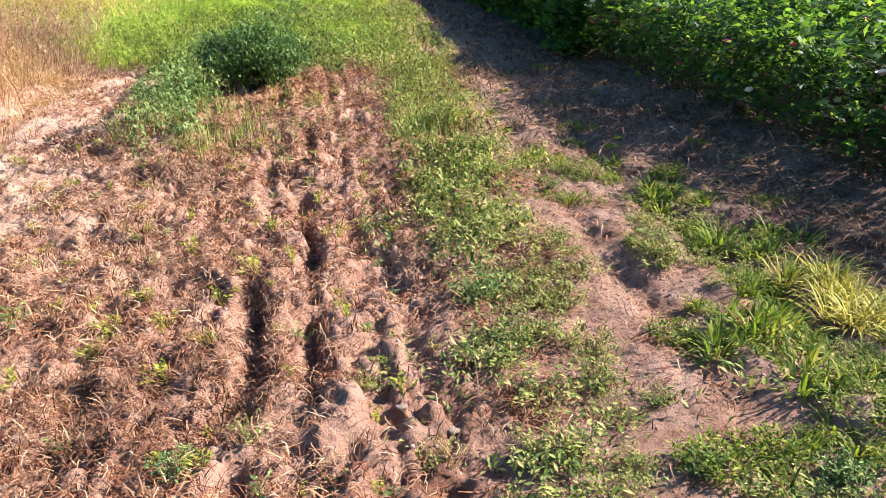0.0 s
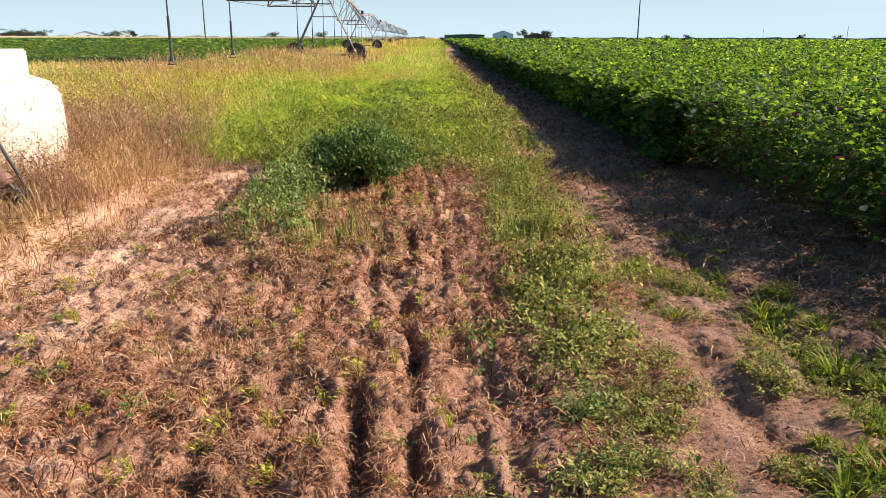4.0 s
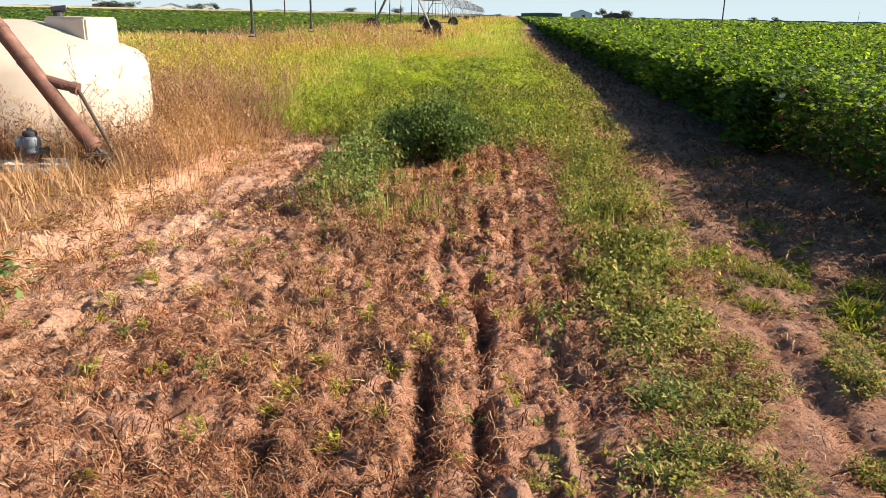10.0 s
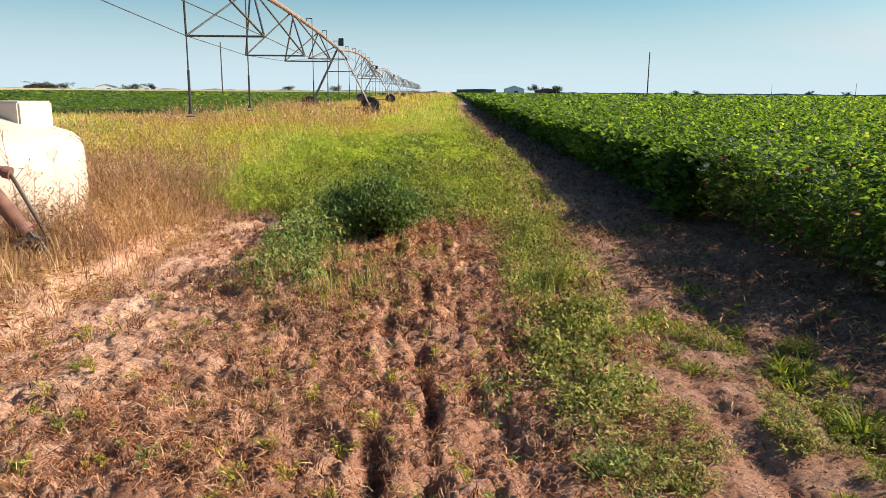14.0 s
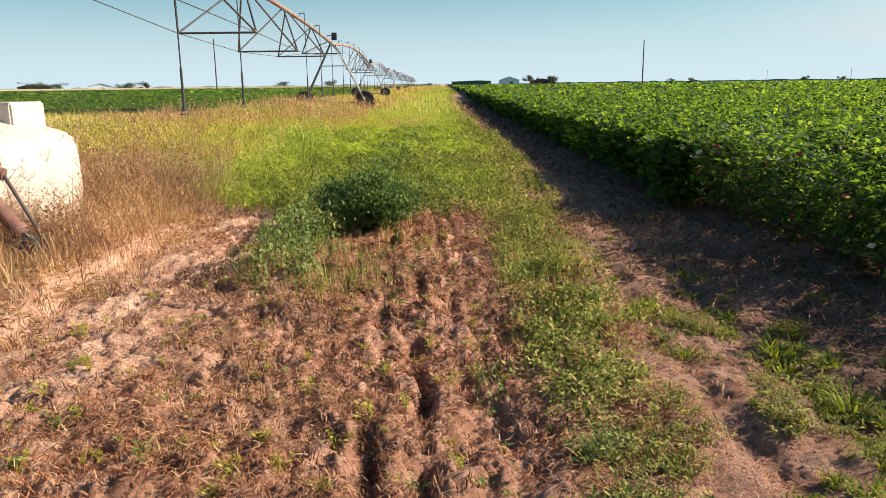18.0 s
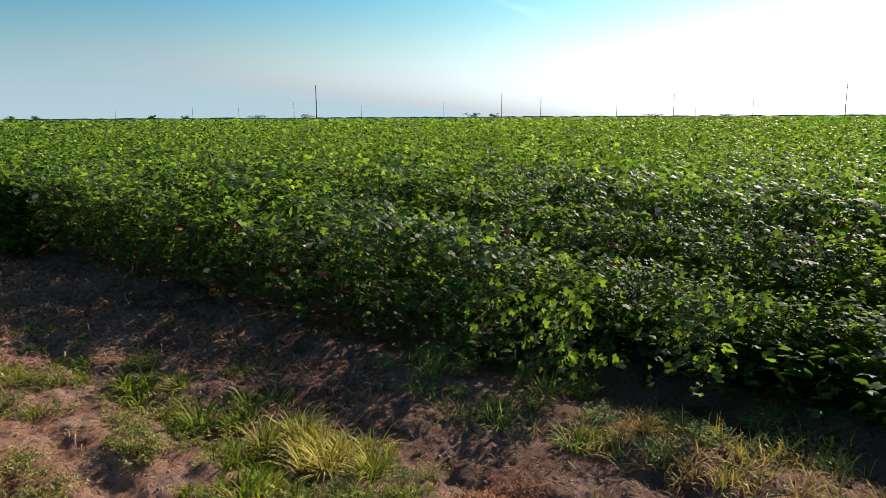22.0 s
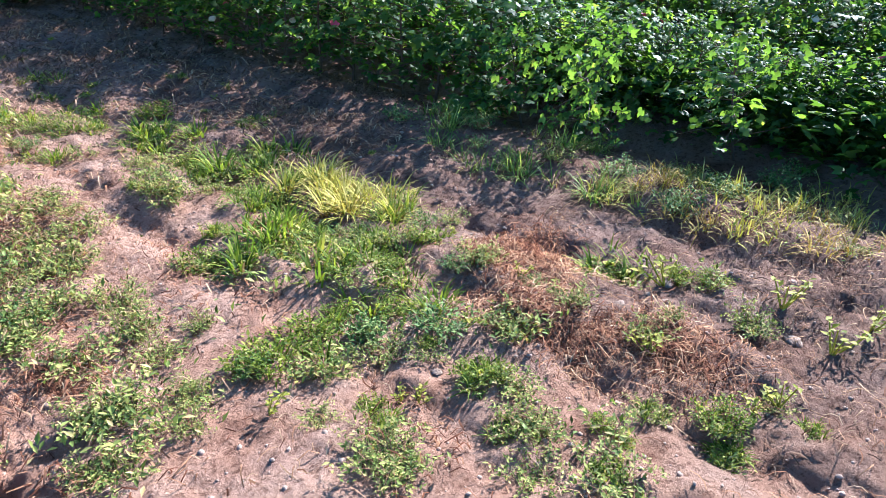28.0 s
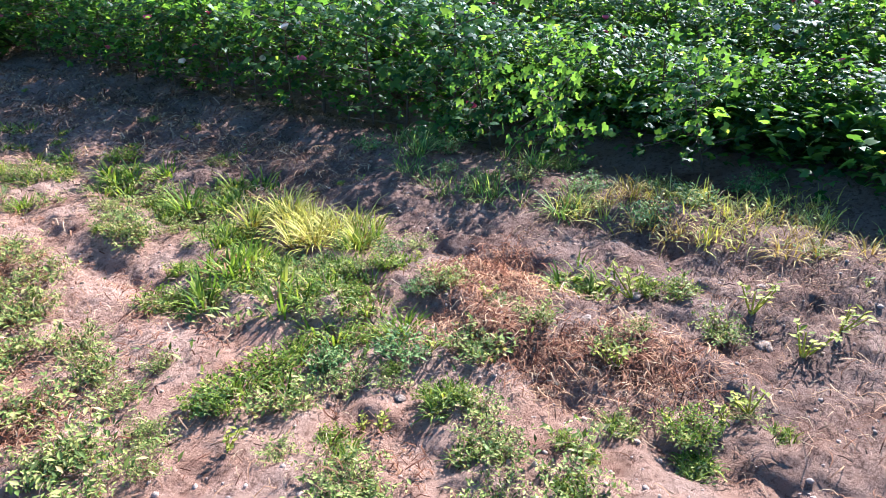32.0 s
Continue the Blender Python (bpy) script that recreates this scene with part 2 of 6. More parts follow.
def soil_material():
    m, n, l, b = material("sandy_soil", 0.95)
    fine = noise_node(n, l, 38, 6, 0.7)
    mid = noise_node(n, l, 3.2, 5, 0.6)
    big = noise_node(n, l, 0.45, 3)
    c1 = ramp(n, l, mid.outputs["Fac"], [(0.3, (0.28, 0.155, 0.11)), (0.45, (0.49, 0.315, 0.24)), (0.72, (0.64, 0.46, 0.375))])
    c2 = ramp(n, l, fine.outputs["Fac"], [(0.38, (0.55, 0.50, 0.48)), (0.47, (1.0, 0.99, 0.98)), (0.7, (1.12, 1.11, 1.10))])
    c3 = ramp(n, l, big.outputs["Fac"], [(0.35, (0.88, 0.84, 0.80)), (0.65, (1.08, 1.06, 1.05))])
    c = mix(n, l, mix(n, l, c1.outputs[0], c2.outputs[0], 1.0, "MULTIPLY"), c3.outputs[0], 1.0, "MULTIPLY")
    # paler dry sand by the bank, redder loam in the tilled strip, painted shade beside the crop
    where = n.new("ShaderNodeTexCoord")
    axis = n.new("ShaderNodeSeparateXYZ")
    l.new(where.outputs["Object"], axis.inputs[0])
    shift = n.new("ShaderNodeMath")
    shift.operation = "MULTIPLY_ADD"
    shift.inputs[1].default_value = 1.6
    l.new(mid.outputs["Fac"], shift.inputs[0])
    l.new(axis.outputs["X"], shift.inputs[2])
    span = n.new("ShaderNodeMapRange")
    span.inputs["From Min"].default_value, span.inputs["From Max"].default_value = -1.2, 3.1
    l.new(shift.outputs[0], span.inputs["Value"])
    # last stop: the crop's shade put into the soil colour
    loam_shade = ramp(n, l, span.outputs[0], [(0.0, (1.12, 1.08, 1.05)), (0.19, (1.02, 0.93, 0.88)), (0.36, (0.95, 0.82, 0.77)), (0.52, (0.87, 0.77, 0.74)), (0.64, (0.76, 0.68, 0.66)), (0.86, (0.74, 0.68, 0.67)), (1.0, (0.42, 0.39, 0.41))])
    c = mix(n, l, c, loam_shade.outputs[0], 1.0, "MULTIPLY")
    l.new(c, b.inputs["Base Color"])
    b.inputs["Specular IOR Level"].default_value = 0.1
    grit = noise_node(n, l, 30, 9, 0.75)
    bump(n, l, b, grit.outputs["Fac"], 1.0, 0.03)
    return m


def plain(name, color, rough=0.7, metal=0.0, vary=0.25, scale=12.0, grit=0.15):
    m, n, l, b = material(name, rough, metal)
    k = noise_node(n, l, scale, 5, 0.65)
    lo, hi = tuple(c * (1 - vary) for c in color), tuple(min(1, c * (1 + vary)) for c in color)
    l.new(ramp(n, l, k.outputs["Fac"], [(0.3, lo), (0.7, hi)]).outputs[0], b.inputs["Base Color"])
    bump(n, l, b, k.outputs["Fac"], grit, 0.01)
    return m


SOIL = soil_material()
COTTON = leaf_material("cotton_leaf", [(0.0, (0.021, 0.046, 0.020)), (0.5, (0.052, 0.101, 0.036)), (0.9, (0.098, 0.165, 0.058)), (1.0, (0.19, 0.24, 0.095))], 0.44, 0.5, glow=(3.5, 3.3, 0.75), gloss=0.10)
# near-black green: the shade between leaves is put into this colour
COTTON_SHADE = plain("cotton_shade_sheet", (0.018, 0.036, 0.010), 0.95, vary=0.5, scale=4)
STEM = plain("cotton_stem", (0.10, 0.055, 0.035), 0.8)
GRASS_YELLOW = leaf_material("yellow_green_grass", [(0.0, (0.16, 0.25, 0.045)), (0.45, (0.46, 0.60, 0.095)), (0.9, (0.62, 0.66, 0.20)), (1.0, (0.74, 0.68, 0.36))], 0.28, 0.6, 0.8)
GRASS_GOLD = leaf_material("golden_grass", [(0.0, (0.27, 0.235, 0.04)), (0.5, (0.58, 0.51, 0.10)), (1.0, (0.79, 0.64, 0.26))], 0.2, 0.7, 0.8)
GRASS_GREEN = leaf_material("green_grass", [(0.0, (0.06, 0.11, 0.025)), (0.5, (0.24, 0.32, 0.073)), (1.0, (0.57, 0.57, 0.196))], 0.28, 0.5)
WEED = leaf_material("weed_leaf", [(0.0, (0.055, 0.075, 0.024)), (0.4, (0.22, 0.275, 0.070)), (0.75, (0.44, 0.45, 0.135)), (1.0, (0.60, 0.44, 0.22))], 0.22, 0.6)
SPRIG = leaf_material("yellowish_sprig_leaf", [(0.0, (0.12, 0.13, 0.02)), (0.5, (0.35, 0.35, 0.05)), (1.0, (0.58, 0.48, 0.11))], 0.2, 0.6)
TUFT = leaf_material("tuft_grass", [(0.0, (0.045, 0.075, 0.016)), (0.5, (0.175, 0.24, 0.040)), (0.85, (0.38, 0.42, 0.08)), (1.0, (0.52, 0.46, 0.14))], 0.38, 0.6, glow=(1.5, 1.5, 0.5), gloss=0.06)
GRASS_TAN = leaf_material("tan_grass", [(0.0, (0.22, 0.13, 0.035)), (0.5, (0.50, 0.34, 0.10)), (1.0, (0.70, 0.53, 0.22))], 0.3, 0.7)
BUSH = leaf_material("bush_leaf", [(0.0, (0.04, 0.085, 0.027)), (0.5, (0.11, 0.19, 0.056)), (1.0, (0.32, 0.42, 0.163))], 0.15, 0.5)
DRY = leaf_material("dry_straw", [(0.0, (0.15, 0.075, 0.048)), (0.35, (0.52, 0.315, 0.195)), (1.0, (0.79, 0.58, 0.40))], 0.25, 0.8)
DRY_DARK = leaf_material("dry_weed", [(0.0, (0.14, 0.066, 0.05)), (0.35, (0.37, 0.205, 0.15)), (1.0, (0.68, 0.46, 0.35))], 0.2, 0.85)
WEED_GREEN = leaf_material("green_weed_leaf", [(0.0, (0.05, 0.09, 0.030)), (0.5, (0.17, 0.26, 0.081)), (1.0, (0.42, 0.48, 0.189))], 0.18, 0.6)
TRACK_BITS = leaf_material("dark_plant_debris", [(0.0, (0.06, 0.038, 0.03)), (0.6, (0.18, 0.105, 0.075)), (1.0, (0.38, 0.25, 0.18))], 0.05, 0.9)
LITTER = leaf_material("dead_stalk", [(0.0, (0.11, 0.042, 0.027)), (0.4, (0.34, 0.160, 0.098)), (0.75, (0.55, 0.315, 0.195)), (1.0, (0.74, 0.51, 0.34))], 0.08, 0.85)
CHAFF = leaf_material("brown_chaff", [(0.0, (0.07, 0.022, 0.014)), (0.5, (0.23, 0.088, 0.052)), (1.0, (0.48, 0.25, 0.15))], 0.05, 0.9)
GALV = plain("galvanised_steel", (0.11, 0.11, 0.115), 0.5, 0.55, 0.2, 6)
LINE_PIPE = plain("rust_stained_pipe", (0.29, 0.195, 0.165), 0.7, 0.1, 0.35, 2)
RUST = plain("rusty_pipe", (0.21, 0.105, 0.085), 0.7, 0.2, 0.35, 9)
HOSE = plain("black_hose", (0.035, 0.038, 0.045), 0.6)
RUBBER = plain("tyre_rubber", (0.03, 0.028, 0.028), 0.85)
POLY = plain("white_polyethylene", (0.56, 0.485, 0.42), 0.5, vary=0.08, scale=3, grit=0.05)
CLOD = plain("dry_soil_clod", (0.37, 0.255, 0.205), 0.95, vary=0.3, scale=45, grit=0.8)
CONCRETE = plain("concrete", (0.58, 0.53, 0.48), 0.9, vary=0.2, scale=14, grit=0.5)
MOTOR = plain("grey_blue_paint", (0.19, 0.22, 0.27), 0.5, 0.3)
WOOD = plain("pole_wood", (0.10, 0.085, 0.075), 0.9)
WHITE = plain("white_metal_wall", (0.85, 0.84, 0.82), 0.6, vary=0.1)
ROOF = plain("grey_roof", (0.32, 0.33, 0.34), 0.5, 0.3)
# leaf green lightened, with some distance haze put into the colour
FAR_TREE = plain("haze_tinted_tree_leaf", (0.08, 0.11, 0.07), 0.9, vary=0.4, scale=0.8)
PETAL_W = plain("cream_petal", (0.72, 0.55, 0.42), 0.6, vary=0.08)
PETAL_P = plain("pink_petal", (0.58, 0.07, 0.13), 0.6, vary=0.15)

# ---- ground ----
# place at y = 3, depth, and width of each furrow; all run slightly askew
FURROWS = [(-1.50, 0.02, 0.06), (-1.12, 0.025, 0.06), (-0.78, 0.04, 0.05), (-0.52, 0.035, 0.05), (-0.205, 0.07, 0.045), (0.015, 0.10, 0.048), (0.255, 0.035, 0.05), (0.40, 0.03, 0.05)]


def height(x, y):
    """The ground's height in metres."""
    x, y = np.asarray(x, float), np.asarray(y, float)
    near = 1 - smooth(9, 26, np.hypot(x, y - 3))
    field = smooth(-2.5, -2.2, x) * (1 - smooth(1.2, 1.6, x))
    tilled = smooth(-2.5, -2.2, x) * (1 - smooth(0.4, 0.75, x)) * (0.45 + 0.55 * smooth(-1.5, -0.9, x))
    z = 0.05 * (fbm(x, y, 1.1, 3, 1) - 0.5) + (0.04 + 0.045 * tilled) * (fbm(x, y, 0.2, 3, 5) - 0.5) + (0.02 + 0.05 * tilled) * (fbm(x, y, 0.07, 2, 6) - 0.5) - (0.008 + 0.02 * tilled) * (1 - np.abs(2 * vnoise(x, y, 0.055, 13) - 1)) ** 2
    crumb = np.abs(fbm(x, y, 0.11, 2, 7) - 0.5) * 2
    z = z - 0.035 * (1 - smooth(0.0, 0.35, crumb)) * (0.08 + 0.92 * tilled) + 0.03 * smooth(0.62, 0.78, fbm(x, y, 0.1, 2, 8)) * tilled
    rough = smooth(-2.7, -2.2, x) * (1 - smooth(-1.2, -0.7, x)) * (1 - smooth(9, 11, y))
    z = z - rough * 0.045 * smooth(0.52, 0.72, fbm(x, y, 0.2, 3, 9)) + rough * 0.045 * vnoise(x, y, 0.4, 12)
    wob = 0.05 * (vnoise(x * 0, y, 0.7, 21) - 0.5) + 0.045 * (vnoise(x * 0, y, 0.16, 22) - 0.5)
    for fx, d, wide in FURROWS:
        run = x - fx - wob + 0.05 * (y - 3.0)
        cut = np.exp(-((run / wide) ** 2))
        ridge = np.exp(-(((run + 1.9 * wide) / wide) ** 2)) + np.exp(-(((run - 1.9 * wide) / wide) ** 2))
        z = z - field * d * cut * (0.05 + 1.35 * smooth(0.36, 0.66, vnoise(x, y, 0.17, 31 + int(fx * 100)))) + field * 0.12 * d * ridge
    for fx, d in ((1.42, 0.035), (1.95, 0.045), (2.5, 0.04)):
        z = z - d * np.exp(-(((x - fx - 2 * wob) / 0.09) ** 2)) * (0.3 + vnoise(x, y, 0.35, 33))
    lumps = smooth(0.9, 1.6, x) * (1 - smooth(3.0, 3.4, x)) * (1 - smooth(9, 13, y))
    z = z + lumps * (0.12 * (fbm(x, y, 0.55, 2, 41) - 0.5) + 0.05 * (fbm(x, y, 0.09, 3, 42) - 0.5) + 0.03 * (fbm(x, y, 0.2, 2, 43) - 0.5))
    edge = -2.62 + 0.22 * (vnoise(x * 0, y, 0.9, 51) - 0.5) + 0.12 * (vnoise(x * 0, y, 0.25, 52) - 0.5)
    bank = (1 - smooth(edge - 0.16, edge + 0.05, x)) * (1 - smooth(7.5, 9.5, y))
    z = z + (0.11 + 0.04 * fbm(x, y, 0.22, 2, 53)) * bank
    rows = smooth(2.8, 3.2, x)
    z = z + rows * 0.05 * np.cos((x - 3.3) / 1.02 * 2 * np.pi)
    return z * near


def spaced(lo, hi, fine_lo, fine_hi, step, ratio):
    mid = np.arange(fine_lo, fine_hi + step / 2, step)
    up, down, s = [], [], step
    v = mid[-1]
    while v < hi:
        s *= ratio
        v += s
        up.append(v)
    s, v = step, mid[0]
    while v > lo:
        s *= ratio
        v -= s
        down.append(v)
    return np.r_[down[::-1], mid, up]


def build_ground():
    xs, ys = spaced(-2600, 2600, -2.6, 3.0, 0.0165, 1.12), spaced(-2600, 2600, 0.7, 5.4, 0.0165, 1.04)
    gx, gy = np.meshgrid(xs, ys)
    v = np.stack([gx, gy, height(gx, gy)], -1)
    nx, ny = len(xs), len(ys)
    k = (np.arange(ny - 1)[:, None] * nx + np.arange(nx - 1)).ravel()
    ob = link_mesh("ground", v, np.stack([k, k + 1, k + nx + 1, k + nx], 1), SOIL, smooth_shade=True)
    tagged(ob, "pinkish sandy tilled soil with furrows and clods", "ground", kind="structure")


build_ground()


# ---- plants ----
def rotations(n, tilt, rng, a=None):
    """Turns about z (random, or a) after a tilt about x of that many degrees (array)."""
    a, t = rng.uniform(0, 2 * np.pi, n) if a is None else a, np.radians(tilt)
    ca, sa, ct, st = np.cos(a), np.sin(a), np.cos(t), np.sin(t)
    m = np.zeros((n, 3, 3))
    m[:, 0, 0], m[:, 0, 1], m[:, 0, 2] = ca, -sa * ct, sa * st
    m[:, 1, 0], m[:, 1, 1], m[:, 1, 2] = sa, ca * ct, -ca * st
    m[:, 2, 1], m[:, 2, 2] = st, ct
    return m


def strew(verts, faces, at, turn, size):
    """Copies of a small form as arrays: verts (k,3), at (n,3), turn (n,3,3), size (n,) or (n,3)."""
    size = np.asarray(size, float)
    size = size[:, None, None] if size.ndim == 1 else size[:, None, :]
    v = np.einsum("nij,nkj->nki", turn, np.asarray(verts)[None] * size) + at[:, None, :]
    f = (np.arange(len(at)) * len(verts))[:, None, None] + np.asarray(faces)[None]
    return v.reshape(-1, 3), f.reshape(-1, np.asarray(faces).shape[1])


# a three-lobed leaf, 1 long, along +y, cupped at the rib and drooping at the tips; triangles
LOBED_V = np.array([(0, 0.16, 0), (0.2, -0.02, 0.03), (0.42, 0.14, 0.02), (0.56, 0.52, -0.1), (0.23, 0.5, 0.05), (0.14, 0.72, 0.0), (0, 1.0, -0.14), (-0.14, 0.72, 0.0), (-0.23, 0.5, 0.05), (-0.56, 0.52, -0.1), (-0.42, 0.14, 0.02), (-0.2, -0.02, 0.03)])
LOBED_F = np.array([(0, 1, 2), (0, 2, 4), (2, 3, 4), (0, 4, 8), (4, 5, 8), (5, 7, 8), (5, 6, 7), (0, 8, 10), (8, 9, 10), (0, 10, 11)])
# a plain leaf, folded along its rib
OVAL_V = np.array([(0, 0, 0), (0.2, 0.45, 0.07), (0, 1, -0.08), (-0.2, 0.45, 0.07)])
OVAL_F = np.array([(0, 1, 2), (0, 2, 3)])
# a coarse leaf clump for distance
DIAMOND_V = np.array([(0, -0.1, 0), (0.5, 0.4, 0.1), (0, 1, -0.1), (-0.5, 0.4, 0.1)])
# an upright blade of height 1, bending along +y
BLADE_V = np.array([(-0.012, 0, 0), (0.012, 0, 0), (-0.011, 0.06, 0.4), (0.011, 0.06, 0.4), (-0.007, 0.22, 0.75), (0.007, 0.22, 0.75), (0, 0.5, 0.95)])
BLADE_F = np.array([(0, 1, 3), (0, 3, 2), (2, 3, 5), (2, 5, 4), (4, 5, 6)])

STEMLET_V = np.array([(-0.014, 0, 0), (0.014, 0, 0), (-0.010, 0.12, 0.6), (0.010, 0.12, 0.6), (0, 0.38, 0.98)])
STEMLET_F = np.array([(0, 1, 3), (0, 3, 2), (2, 3, 4)])


SUN_WAY = np.array((math.sin(az) * math.cos(el), math.cos(az) * math.cos(el), math.sin(el)))


def leaf_turns(n, rng, up=0.8, sunward=0.3, spread=0.38):
    """Turns whose upper side looks up and somewhat towards the sun, each leaf its own way."""
    w = np.array((0, 0, up)) + sunward * SUN_WAY + spread * rng.normal(0, 1, (n, 3))
    w /= np.linalg.norm(w, axis=1, keepdims=True)
    a = rng.uniform(0, 2 * np.pi, n)
    v = np.stack([np.cos(a), np.sin(a), np.full(n, -0.25)], 1)
    v -= (v * w).sum(1, keepdims=True) * w
    v /= np.linalg.norm(v, axis=1, keepdims=True)
    return np.stack([np.cross(v, w), v, w], 2)


def stuff(name, label, category, pieces, material_):
    vs, fs, off = [], [], 0
    for v, f in pieces:
        vs.append(v)
        fs.append(f + off)
        off += len(v)
    ob = link_mesh(name, np.concatenate(vs), np.concatenate(fs), material_)
    return tagged(ob, label, category, kind="stuff")


# ---- cotton field ----
ROW0, ROWS_APART = 3.3, 1.02


def canopy(x, y):
    """Height of the crop's top."""
    r = np.cos((x - ROW0) / ROWS_APART * 2 * np.pi)
    return 0.80 + 0.10 * r + 0.20 * (fbm(x, y, 1.3, 3, 61) - 0.5) + 0.5 * (fbm(x, y, 0.5, 2, 63) - 0.5) + 0.10 * (vnoise(x, y, 14, 66) - 0.5)


def ragged(x, y):
    """How far the crop is stunted at its ragged near corner, 0 to 1."""
    return (1 - smooth(4.3, 6.6, x)) * (1 - smooth(2.6, 6.5, y))


def leaf_layer(x, y, size, rng, verts, faces, depth=0.45, lift=0.0):
    n = len(x)
    z = canopy(x, y) - depth * rng.random(n) ** 2 + lift
    return strew(verts, faces, np.stack([x, y, z], 1), leaf_turns(n, rng), size * rng.uniform(0.6, 1.25, n))


def sector(r0, r1, a0, a1, density, rng, x_min):
    """Random places between two radii and two bearings (degrees from +y towards +x)."""
    n = int(density * math.radians(a1 - a0) / 2 * (r1 * r1 - r0 * r0))
    r = np.sqrt(rng.uniform(r0 * r0, r1 * r1, n))
    a = np.radians(rng.uniform(a0, a1, n))
    x, y = r * np.sin(a), r * np.cos(a)
    k = x > x_min if x_min > 0 else x < x_min
    return x[k], y[k]


def cotton_plant(rng, blooms=0):
    """One bushy plant about 0.9 m high: stem, branches, leaves, blooms."""
    ob = thing("cotton_plant", "bushy green cotton plant at the field's edge", "cotton plant", group="cotton plants of the outer rows")
    bm = bmesh.new()
    tube(bm, (0, 0, -0.05), (0.02, 0.01, 0.42), 0.011, 6, 0.008)
    tube(bm, (0.02, 0.01, 0.42), (0.0, 0.02, 0.85), 0.008, 6, 0.003)
    tips = []
    for k in range(22):
        h, a = rng.uniform(0.06, 0.76), rng.uniform(0, 2 * math.pi)
        ln = (0.46 - 0.16 * abs(h - 0.4)) * rng.uniform(0.75, 1.1)
        tip = Vector((math.cos(a) * ln, math.sin(a) * ln, h + rng.uniform(0.05, 0.2)))
        tube(bm, (0.01, 0.01, h), tip, 0.005, 5, 0.002)
        tips.append((tip, h))
    part("stem", bm, STEM, ob)
    pts = []
    for tip, h in tips:
        for s in np.linspace(0.28, 1.1, 13):
            p = Vector((0.01, 0.01, h)).lerp(tip, s)
            pts.append((p.x + rng.normal(0, 0.045), p.y + rng.normal(0, 0.045), p.z + rng.uniform(-0.02, 0.08)))
    for k in range(80):
        pts.append((rng.normal(0, 0.15), rng.normal(0, 0.15), rng.uniform(0.62, 0.95)))
    pts = np.array(pts)
    pts = pts[rng.random(len(pts)) < 0.6 + 0.4 * smooth(0.05, 0.3, pts[:, 2])]
    n = len(pts)
    v, f = strew(LOBED_V, LOBED_F, pts, leaf_turns(n, rng), 0.036 + 0.052 * rng.random(n) ** 1.3)
    link_mesh("foliage", v, f, COTTON, ob)
    for k in range(blooms):
        tip, h = tips[int(rng.integers(len(tips)))]
        bloom(ob, tip + Vector((0, 0, 0.03)), PETAL_P if rng.random() < 0.45 else PETAL_W, rng)
    return ob


def bloom(parent, at, mat, rng):
    """A cup of five broad petals."""
    turn = pose(0, 0, 0, rng.uniform(-40, 40), rng.uniform(-40, 40), rng.uniform(0, 90))
    vs, fs = [], []
    for k in range(5):
        m = Matrix.Translation(at) @ turn @ pose(0, 0, 0, 0, 0, 72 * k) @ pose(0, 0, 0, 50, 0, 0) @ Matrix.Scale(1.12, 4)
        b = len(vs)
        vs += [m @ Vector(q) for q in ((0, 0, 0), (0.016, 0.018, 0.002), (0.019, 0.036, 0), (0, 0.044, -0.006), (-0.019, 0.036, 0), (-0.016, 0.018, 0.002))]
        fs += [(b, b + 1, b + 2), (b, b + 2, b + 3), (b, b + 3, b + 4), (b, b + 4, b + 5)]
    ob = link_mesh("bloom", np.array([tuple(v) for v in vs]), np.array(fs), mat, parent)
    tagged(ob, "pink fading bloom" if mat == PETAL_P else "cream bloom")


